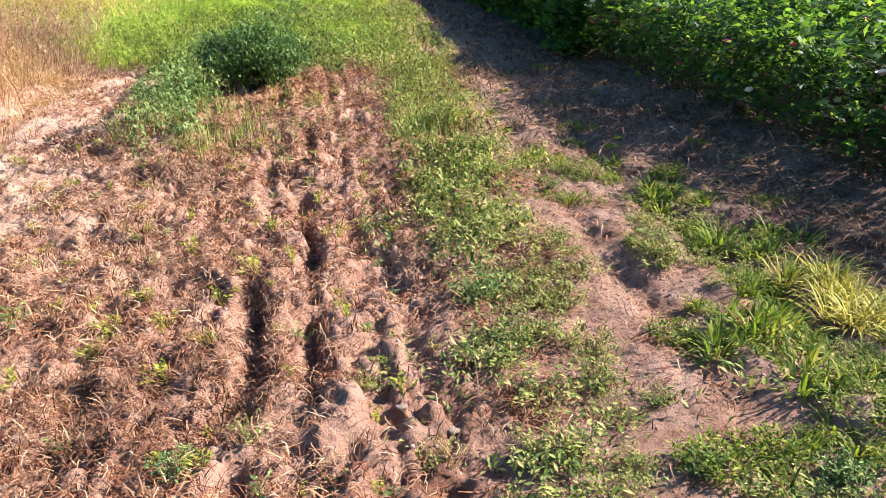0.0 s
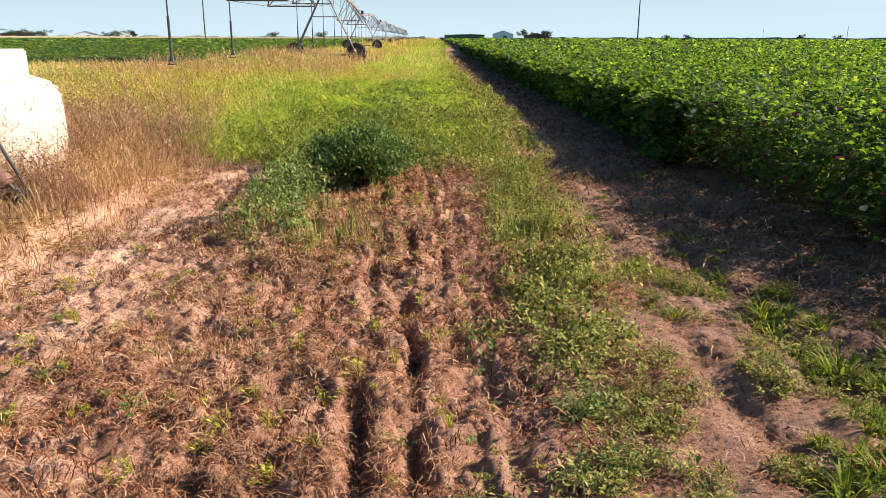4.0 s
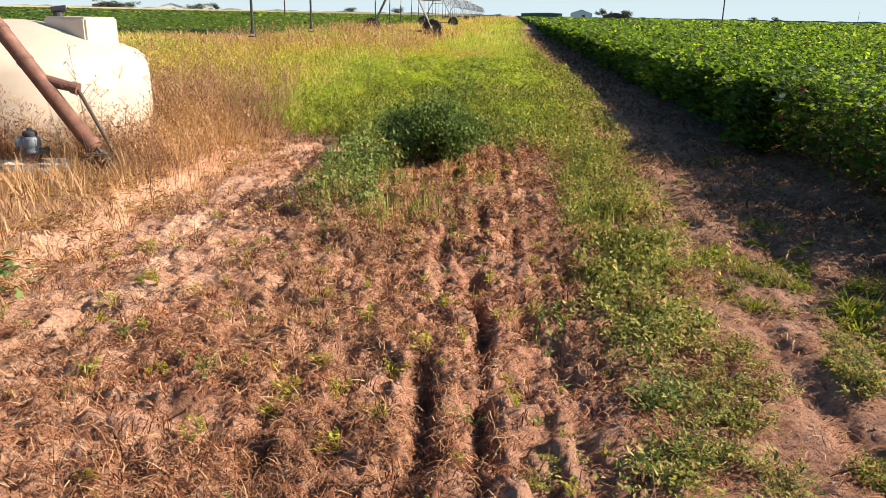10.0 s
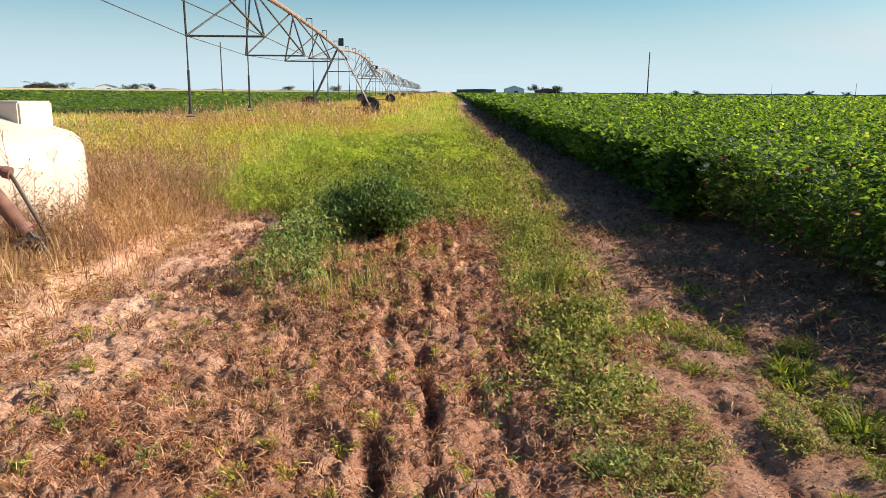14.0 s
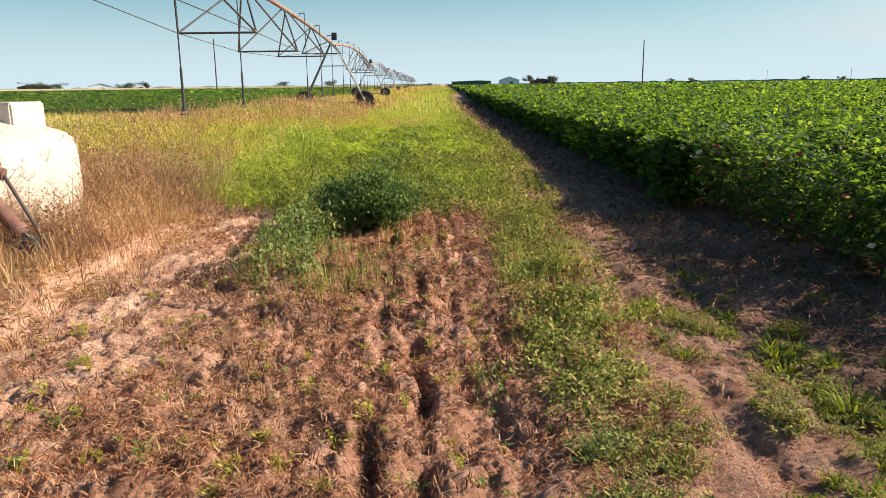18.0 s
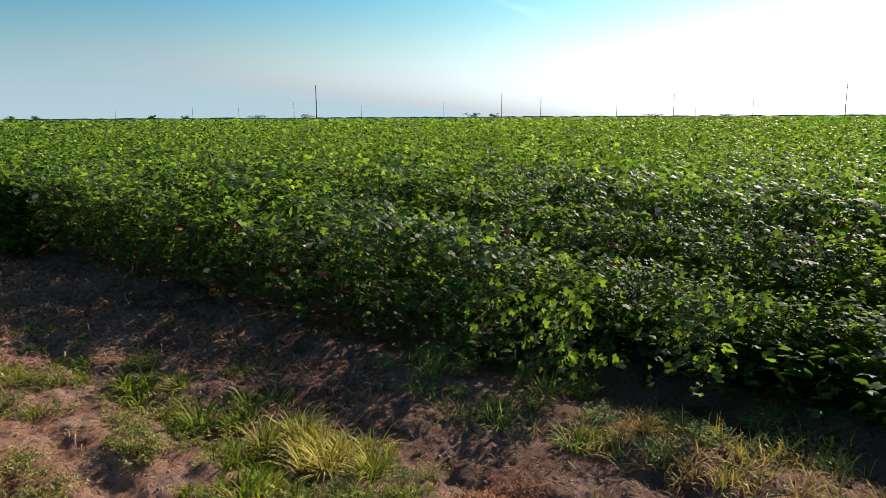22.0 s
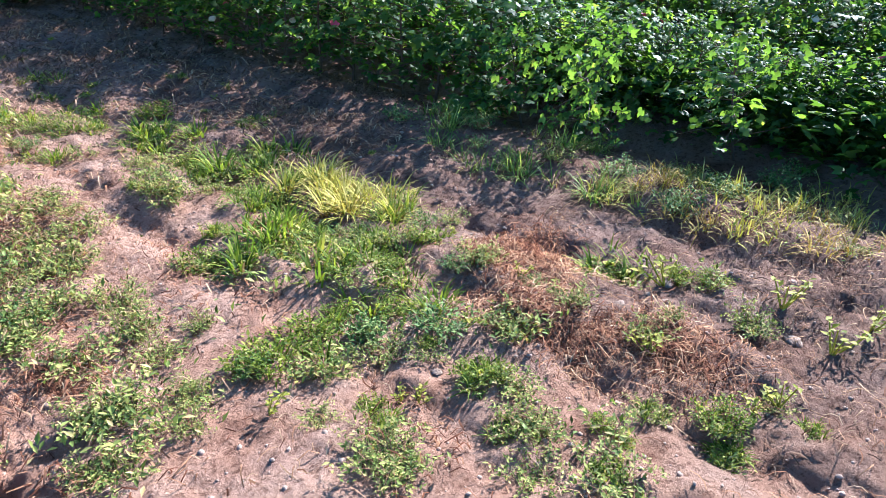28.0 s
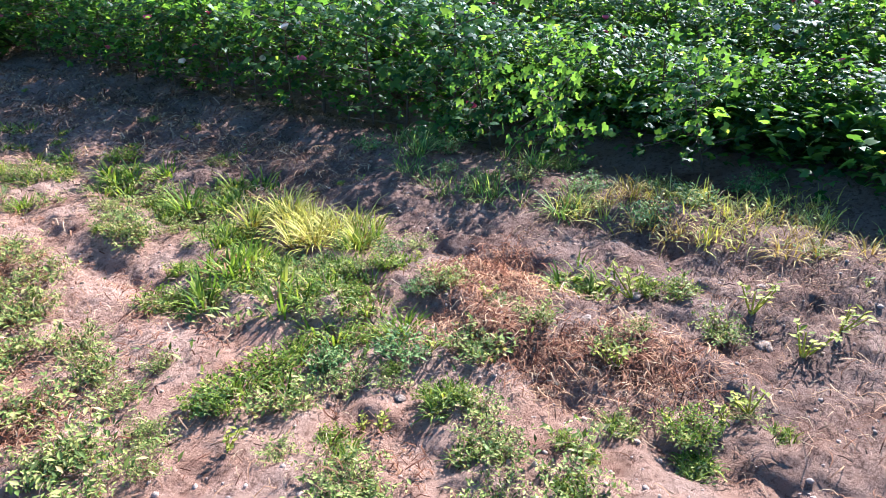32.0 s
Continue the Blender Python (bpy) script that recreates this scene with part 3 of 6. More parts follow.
def build_cotton():
    rng = np.random.default_rng(11)
    kinds = [cotton_plant(rng, b) for b in (1, 0, 2, 1, 3, 0, 2, 1)]
    used = set()
    for row in range(4):
        for k in range(62 if row == 0 else 40):
            y = -0.6 + k * 0.255 + rng.uniform(-0.06, 0.06)
            x = ROW0 + 0.06 + row * ROWS_APART + rng.uniform(-0.07, 0.07) + (0.34 * (1 - float(smooth(3.5, 6.2, y))) if row == 0 else 0.18 * (1 - float(smooth(1.6, 2.4, y))) if row == 1 else 0)
            if row == 0 and y < 3.1:
                continue
            m = pose(x, y, float(height(x, y)), rng.uniform(-6, 6), rng.uniform(-6, 6), rng.uniform(0, 360))
            i = int(rng.integers(len(kinds)))
            s = rng.uniform(0.88, 1.08) * (0.9 if row == 0 else 1) * (1 - 0.4 * float(ragged(x, y)))
            if i not in used:
                used.add(i)
                kinds[i].matrix_basis = m
            else:
                copy_thing(kinds[i], m @ Matrix.Diagonal((s, s, s, 1)))
    # the rows go on past the near corner
    more = np.random.default_rng(12)
    for row in range(1, 4):
        for k in range(12):
            x, y = ROW0 + 0.06 + row * ROWS_APART + more.uniform(-0.07, 0.07), -0.9 - k * 0.255
            s = more.uniform(0.85, 1.05) * (1 - 0.4 * float(ragged(x, y)))
            copy_thing(kinds[int(more.integers(len(kinds)))], pose(x, y, float(height(x, y)), 0, 0, more.uniform(0, 360)) @ Matrix.Diagonal((s, s, s, 1)))
    # plants that lean out over the bare track
    for x, y, lean, turn in ((3.72, 2.95, 16, 200), (3.85, 2.4, 34, 160), (4.05, 1.75, 20, 120), (4.1, 2.75, 8, 30)):
        copy_thing(kinds[1], pose(x, y, float(height(x, y)), 0, -lean, 0) @ pose(0, 0, 0, 0, 0, turn) @ Matrix.Diagonal((0.72, 0.72, 0.72, 1)))
    pieces = []
    x, y = sector(2, 16, 0, 100, 300, rng, 2.95)
    k = ~((x < ROW0 + 3.5 * ROWS_APART) & (y < 9.6) & (y > -0.8))
    x, y = x[k], y[k]
    v, f = leaf_layer(x, y, 0.08, rng, LOBED_V, LOBED_F, 0.6)
    pieces.append((v, f))
    n = 5200
    xx, yy = rng.uniform(3.9, 7.4, n), rng.uniform(-0.8, 9.6, n)
    pieces.append(leaf_layer(xx, yy, 0.08, rng, LOBED_V, LOBED_F, 0.5, -0.06 - 0.36 * ragged(xx, yy)))
    # the outer row's flank
    n = 30000
    yy = 9.0 * (90 / 9.0) ** rng.random(n)
    zz = 0.08 + rng.random(n) * (0.72 + 0.3 * (vnoise(yy, yy * 0, 0.35, 72) - 0.5))
    xx = 2.95 + 0.6 * (fbm(yy, zz, 0.6, 3, 71) - 0.5) + 0.25 * np.abs(zz - 0.45) + rng.normal(0, 0.09, n)
    grow = 0.105 * np.clip(yy / 18, 1, 4)
    v, f = strew(DIAMOND_V, OVAL_F, np.stack([xx, yy, zz], 1), leaf_turns(n, rng), grow * rng.uniform(0.6, 1.2, n))
    pieces.append((v, f))
    # low inner leaves that close the outer rows
    n = 20000
    xx, yy, zz = rng.uniform(3.2, 8.0, n), rng.uniform(-1.0, 10, n), rng.uniform(0.06, 0.68, n)
    zz = zz * (1 - 0.45 * ragged(xx, yy))
    near_row = np.abs((xx - ROW0) / ROWS_APART - np.round((xx - ROW0) / ROWS_APART)) < 0.36
    k = near_row & ~((xx < 3.95) & (yy < 3.1)) & ~((xx < 3.5) & (yy < 5.5))
    xx, yy, zz = xx[k], yy[k], zz[k]
    pieces.append(strew(LOBED_V, LOBED_F, np.stack([xx, yy, zz], 1), leaf_turns(len(xx), rng), rng.uniform(0.05, 0.09, len(xx))))
    n = 3600
    xx, yy, zz = rng.uniform(4.2, 4.8, n), rng.uniform(-1.2, 3.3, n), rng.uniform(0.02, 0.36, n)
    pieces.append(strew(LOBED_V, LOBED_F, np.stack([xx, yy, zz], 1), leaf_turns(n, rng), rng.uniform(0.06, 0.11, n)))
    stuff("cotton_crop", "dense rows of leafy green cotton", "cotton", pieces, COTTON)
    pieces = []
    for r0, r1, dens, size in ((16, 30, 230, 0.092), (30, 60, 50, 0.17), (60, 120, 9, 0.34), (120, 320, 1.0, 0.8)):
        x, y = sector(r0, r1, 0, 95, dens, rng, 2.95)
        pieces.append(leaf_layer(x, y, size, rng, DIAMOND_V, OVAL_F, 0.35))
    stuff("cotton_crop", "far rows of green cotton running to the horizon", "cotton", pieces, COTTON)
    # dark sheet that closes the canopy; shade between the leaves is in its colour
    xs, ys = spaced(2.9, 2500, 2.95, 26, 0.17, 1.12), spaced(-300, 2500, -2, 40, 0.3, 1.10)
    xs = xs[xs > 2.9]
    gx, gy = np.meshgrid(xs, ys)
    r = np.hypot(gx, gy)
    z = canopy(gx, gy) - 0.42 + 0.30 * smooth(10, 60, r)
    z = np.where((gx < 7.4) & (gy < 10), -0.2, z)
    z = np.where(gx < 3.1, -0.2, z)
    nx, ny = len(xs), len(ys)
    k = (np.arange(ny - 1)[:, None] * nx + np.arange(nx - 1)).ravel()
    ob = link_mesh("cotton_shade_sheet", np.stack([gx, gy, z], -1), np.stack([k, k + 1, k + nx + 1, k + nx], 1), COTTON_SHADE, smooth_shade=True)
    tagged(ob, "dark sheet standing in for shade inside the cotton rows", "cotton", kind="stuff")


def build_left_crop():
    rng = np.random.default_rng(12)
    pieces = []
    for r0, r1, dens, size in ((46, 62, 45, 0.15), (62, 130, 9, 0.34), (130, 400, 0.8, 1.0)):
        x, y = sector(r0, r1, -65, -5, dens, rng, -13.0)
        v, f = leaf_layer(x, y, size, rng, DIAMOND_V, OVAL_F, 0.4)
        v[:, 2] *= 0.6
        pieces.append((v, f))
    stuff("cotton_crop", "far green crop beyond the irrigation line", "cotton", pieces, COTTON)
    # the far crop's dark sheet, coloured as the shade under its leaves
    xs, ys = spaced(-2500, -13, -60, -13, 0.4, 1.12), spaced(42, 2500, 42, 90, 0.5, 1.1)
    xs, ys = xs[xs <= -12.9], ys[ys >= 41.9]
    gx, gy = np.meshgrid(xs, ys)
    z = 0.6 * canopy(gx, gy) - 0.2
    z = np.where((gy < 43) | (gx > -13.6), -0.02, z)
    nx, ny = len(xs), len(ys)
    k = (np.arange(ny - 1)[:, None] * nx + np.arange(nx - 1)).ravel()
    ob = link_mesh("cotton_shade_sheet", np.stack([gx, gy, z], -1), np.stack([k, k + 1, k + nx + 1, k + nx], 1), COTTON_SHADE, smooth_shade=True)
    tagged(ob, "dark sheet standing in for shade inside the far crop", "cotton", kind="stuff")


build_cotton()
build_left_crop()


# ---- grass and weeds ----
def blades(x, y, h, width, rng, lean=14):
    n = len(x)
    size = np.stack([np.broadcast_to(width, (n,)) / 0.024, h, h], 1)
    return strew(BLADE_V, BLADE_F, np.stack([x, y, height(x, y) - 0.01], 1), rotations(n, rng.normal(0, lean, n), rng), size)


def in_grass(x, y):
    """How thick the tall grass stands, 0 to 1."""
    k = smooth(-13, -12, x) * (1 - smooth(0.5, 0.9, x + 0.35 * (vnoise(x, y, 1.0, 81) - 0.5)))
    start = np.where(x < -0.2, 8.7 + 1.4 * (vnoise(x, y, 1.2, 82) - 0.5) + 1.2 * smooth(-1.5, -3.5, x), 9.3)
    return k * smooth(0, 0.9, y - start)


def clumps(cx, cy, each, rad, h, width, rng, lean=38, form=BLADE_V, faces=BLADE_F):
    """Blades that spring outwards from many small clumps; h and rad may be arrays, one value a clump."""
    n = len(cx) * each
    i = np.repeat(np.arange(len(cx)), each)
    rad, h = np.broadcast_to(rad, (len(cx),))[i], np.broadcast_to(h, (len(cx),))[i]
    q, phi = np.sqrt(rng.random(n)), rng.uniform(0, 2 * np.pi, n)
    x, y = cx[i] + rad * q * np.cos(phi), cy[i] + rad * q * np.sin(phi)
    hh = h * rng.uniform(0.45, 1.15, n) * (1.1 - 0.35 * q)
    tilt = -np.abs(rng.normal(0.25, 0.75, n)) * lean * (0.35 + 0.9 * q)
    size = np.stack([np.full(n, width / 0.024), hh, hh], 1)
    return strew(form, faces, np.stack([x, y, height(x, y) - 0.01], 1), rotations(n, tilt, rng, phi - np.pi / 2 + rng.normal(0, 0.7, n)), size)


def build_grass():
    rng = np.random.default_rng(21)
    green, yellow, straw, golden = [], [], [], []
    for y0, y1, n, each, h, w, rad in ((7.8, 16, 3600, 11, 0.28, 0.010, 0.10), (16, 36, 4600, 9, 0.36, 0.017, 0.24), (36, 110, 4200, 10, 0.46, 0.026, 0.6), (110, 420, 2600, 9, 0.85, 0.09, 1.6)):
        x, y = rng.uniform(-13, 1.3, n), y0 + (y1 - y0) * rng.random(n) ** 1.25
        k = rng.random(n) < in_grass(x, y)
        x, y = x[k], y[k]
        tall = smooth(-1.0, -4.5, x)
        hh = h * rng.uniform(0.5, 1.3, len(x)) * (0.55 + 0.5 * vnoise(x, y, 1.4, 83) + 0.45 * tall)
        # greener by the track and near the bush, straw-coloured under the irrigation line
        tone = fbm(x, y, 2.6, 3, 86) + 0.34 * smooth(-1.5, -5.5, x) + 0.26 * smooth(13, 26, y) - 0.36 * smooth(-2.6, 0.2, x) - 0.12
        tone = tone + rng.normal(0, 0.13, len(x))
        dry = (fbm(x, y, 3.5, 2, 98) - 0.05 + 0.3 * smooth(20, 30, y) * (1 - smooth(45, 60, y)) * (1 - smooth(-4, -2.5, x)) > 0.70) | (rng.random(len(x)) < 0.07 * tall)
        gold = (tone > 0.84) & ~dry
        lush = (tone < 0.18) & ~dry
        mid = ~dry & ~lush & ~gold
        form = (BLADE_V, BLADE_F) if y0 < 16 else (STEMLET_V, STEMLET_F)
        for out, k in ((green, lush), (yellow, mid), (straw, dry), (golden, gold)):
            if y0 < 36:
                i = np.repeat(np.flatnonzero(k), 22)
                m, spread = len(i), rad * 1.2
                lx, ly = x[i] + rng.normal(0, spread, m), y[i] + rng.normal(0, spread, m)
                out.append(strew(OVAL_V * (0.8, 1, 1.4), OVAL_F, np.stack([lx, ly, height(lx, ly) + hh[i] * rng.uniform(0.15, 0.95, m)], 1), rotations(m, rng.normal(30, 35, m), rng), rng.uniform(0.022, 0.052, m) * (1.0 if y0 < 16 else 1.6)))
            out.append(clumps(x[k], y[k], each, rad * rng.uniform(0.6, 1.4, k.sum()), hh[k] * (1.3 if out is straw else 1.0), w, rng, 40, *form))
    n = 3600
    x, y = rng.uniform(-42, -12.5, n), rng.uniform(13, 47, n)
    hh = rng.uniform(0.2, 0.6, n)
    warm = fbm(x, y, 5.0, 2, 78) + rng.normal(0, 0.14, n)
    for out, k in ((yellow, warm < 0.5), (golden, (warm >= 0.5) & (warm < 0.64)), (straw, warm >= 0.64)):
        out.append(clumps(x[k], y[k], 14, 0.35, hh[k], 0.018, rng, 36, STEMLET_V, STEMLET_F))
    x, y = rng.uniform(-9.6, -6.6, 150), rng.uniform(39, 43.6, 150)
    straw.append(clumps(x, y, 18, 0.4, rng.uniform(0.9, 1.45, 150), 0.022, rng, 24))
    x, y = rng.uniform(-11, -5, 420), rng.uniform(36, 43.5, 420)
    straw.append(clumps(x[:200], y[:200], 16, 0.4, rng.uniform(0.6, 1.0, 200), 0.02, rng, 30))
    yellow.append(clumps(x[200:], y[200:], 16, 0.4, rng.uniform(0.6, 1.0, 220), 0.02, rng, 30))
    # tall seed heads standing over the grass
    n = 2400
    x, y = rng.uniform(-11, -1.6, n), 9.5 + 32 * rng.random(n) ** 1.5
    k = rng.random(n) < in_grass(x, y) * smooth(0.4, 0.6, fbm(x, y, 1.8, 2, 79)) * smooth(-1.8, -4, x)
    x, y = x[k], y[k]
    h = rng.uniform(0.35, 0.75, len(x)) * np.clip(y / 16, 0.8, 1.4)
    straw.append(blades(x, y, h, 0.004 * np.clip(y / 10, 1, 3), rng, 14))
    i = np.repeat(np.arange(len(x)), 5)
    wide = np.clip(y[i] / 12, 1, 2.4)
    straw.append(strew(OVAL_V, OVAL_F, np.stack([x[i] + rng.normal(0, 0.03, len(i)), y[i] + rng.normal(0, 0.03, len(i)), height(x[i], y[i]) + h[i] * rng.uniform(0.72, 1.02, len(i))], 1), rotations(len(i), rng.normal(50, 25, len(i)), rng), rng.uniform(0.025, 0.055, len(i)) * wide))
    stuff("tall_grass", "clumpy yellow-green grass along the field track", "grass", yellow, GRASS_YELLOW)
    stuff("green_grass", "lush green grass beside the track", "grass", green, GRASS_GREEN)
    stuff("dry_grass", "straw-coloured dry grass and seed heads", "grass", straw, DRY)
    stuff("golden_grass", "golden ripening grass beyond the bush", "grass", golden, GRASS_GOLD)


def leafy(x, y, top, size, rng, mat_tilt=25):
    n = len(x)
    z = height(x, y) + top * (1 - 0.8 * rng.random(n) ** 1.8)
    return strew(OVAL_V, OVAL_F, np.stack([x, y, z], 1), rotations(n, rng.normal(mat_tilt, 30, n), rng), size * rng.uniform(0.6, 1.3, n))


def leaf_domes(cx, cy, rad, h, each, size, rng, form=OVAL_V * (1.3, 1, 1)):
    """Small mounds of leaves: each mound lit on its sunny side, dark between it and the next."""
    i = np.repeat(np.arange(len(cx)), each)
    m = len(i)
    phi, up = rng.uniform(0, 2 * np.pi, m), rng.random(m) ** 0.8
    flat = np.sqrt(1 - up * up * 0.96)
    q = 0.72 + 0.36 * rng.random(m)
    x, y = cx[i] + rad[i] * flat * q * np.cos(phi), cy[i] + rad[i] * flat * q * np.sin(phi)
    z = height(x, y) + 0.008 + h[i] * up * q
    tilt = rng.normal(-12, 26, m) - 38 * flat
    return strew(form, OVAL_F, np.stack([x, y, z], 1), rotations(m, tilt, rng, phi - np.pi / 2 + rng.normal(0, 0.6, m)), size * rng.uniform(0.6, 1.25, m) * np.clip(y / 8, 1, 2.5))


def build_mounds():
    rng = np.random.default_rng(27)
    n = 2600
    x, y = rng.uniform(-1.9, 1.5, n), 3.2 + 20 * rng.random(n) ** 1.5
    middle = 0.8 + 0.02 * (np.minimum(y, 9) - 4)
    strip = np.exp(-(((x - middle) / 0.25) ** 2)) * smooth(3.0, 4.4, y)
    left = smooth(-1.65, -1.4, x) * (1 - smooth(-1.05, -0.85, x)) * smooth(5.4, 6.3, y) * (1 - smooth(10, 12, y))
    behind = smooth(-1.6, -0.8, x) * smooth(8.4, 9.2, y)
    k = rng.random(n) < np.clip(strip + left + behind, 0, 1) * (0.3 + 0.7 * smooth(0.35, 0.55, fbm(x, y, 0.6, 2, 65)))
    x, y = x[k], y[k]
    rad = rng.uniform(0.05, 0.13, len(x)) * np.clip(y / 8, 1, 2)
    h = rng.uniform(0.08, 0.24, len(x)) * (1 + 0.3 * (x < -0.4))
    for label, m, q in (("mounded olive weeds along the strip", WEED, x > 0.3), ("mounded green weeds round the bush", WEED_GREEN, x <= 0.3)):
        stuff("weed_mounds", label, "weeds", [leaf_domes(x[q], y[q], rad[q], h[q], 64, 0.034, rng)], m)
    # broad-leaved green mounds standing in the grass
    n = 2400
    x, y = rng.uniform(-6, 0.9, n), 9.0 + 14 * rng.random(n) ** 1.3
    k = rng.random(n) < in_grass(x, y) * smooth(0.4, 0.6, fbm(x, y, 1.1, 2, 67)) * (0.25 + 0.75 * smooth(-4.5, -1.5, x))
    x, y = x[k], y[k]
    warm = fbm(x, y, 2.0, 2, 68) + 0.2 * smooth(-2, -5, x) + 0.3 * smooth(12, 18, y) > 0.5
    rad, h = rng.uniform(0.1, 0.24, len(x)), rng.uniform(0.14, 0.36, len(x))
    stuff("grass_mounds", "mounds of lush green grass past the bush", "grass", [leaf_domes(x[~warm], y[~warm], rad[~warm], h[~warm], 80, 0.045, rng, OVAL_V * (0.55, 1.5, 1.5))], GRASS_GREEN)
    stuff("grass_mounds", "mounds of yellow-green grass past the bush", "grass", [leaf_domes(x[warm], y[warm], rad[warm], h[warm], 80, 0.045, rng, OVAL_V * (0.55, 1.5, 1.5))], GRASS_YELLOW)


def build_weed_cover():
    """Leafy weeds that run together: by the bush, and the strip that goes on along the track."""
    rng = np.random.default_rng(23)
    n = 85000
    x, y = rng.uniform(-1.75, 1.35, n), 5.0 + 25 * rng.random(n) ** 2.2
    left = smooth(-1.6, -1.4, x) * (1 - smooth(-1.05, -0.85, x)) * smooth(5.5, 6.3, y) * (1 - smooth(9.5, 11, y))
    beside = smooth(-1.2, -0.6, x) * (1 - smooth(0.2, 0.7, x)) * smooth(8.3, 9.0, y) * (1 - smooth(14, 20, y)) * 0.9
    strip = smooth(0.45, 0.6, x) * (1 - smooth(0.95, 1.2, x)) * smooth(7.6, 8.8, y)
    cover = np.clip(left + beside + strip, 0, 1) * (0.35 + 0.65 * smooth(0.3, 0.5, fbm(x, y, 0.45, 2, 87)))
    k = rng.random(n) < cover
    x, y, lf = x[k], y[k], left[k]
    top = (0.12 + 0.18 * vnoise(x, y, 0.35, 88)) * (1 + 0.7 * lf)
    size = 0.042 * np.clip(y / 9, 1, 3)
    near = x < -0.6
    stuff("leafy_weeds", "leafy green weeds running together round the bush", "weeds", [leafy(x[near], y[near], top[near], size[near], rng)], WEED_GREEN)
    near = ~near
    stuff("leafy_weeds", "leafy yellow-green weeds running together along the strip", "weeds", [leafy(x[near], y[near], top[near], size[near], rng)], WEED)
    n = 110000
    x, y = rng.uniform(0.25, 1.6, n), 1.6 + 7.4 * rng.random(n)
    mid_ = 0.82 + 0.05 * (y - 4)
    k = rng.random(n) < np.exp(-(((x - mid_) / 0.27) ** 2)) * smooth(0.44, 0.54, fbm(x, y, 0.38, 3, 97)) * (0.12 + 0.88 * smooth(2.8, 4.6, y))
    x, y = x[k], y[k]
    stuff("low_weeds", "low olive and yellowing weeds matted along the strip", "weeds", [leafy(x, y, 0.03 + 0.26 * vnoise(x, y, 0.22, 99) ** 1.7, 0.03, rng)], WEED)
    n = 30000
    x, y = rng.uniform(-1.9, 1.3, n), rng.uniform(4.6, 13, n)
    k = rng.random(n) < 0.5 * smooth(0.42, 0.62, fbm(x, y, 0.5, 2, 89)) * (smooth(-1.9, -1.5, x) * (1 - smooth(-0.5, -0.2, x)) * smooth(5.0, 5.8, y) + smooth(0.45, 0.6, x) * (1 - smooth(1.0, 1.2, x)))
    x, y = x[k], y[k]
    stuff("weed_stalks", "thin upright weed stalks among the leaves", "weeds", [blades(x, y, rng.uniform(0.08, 0.3, len(x)), 0.005, rng, 20)], GRASS_GREEN)


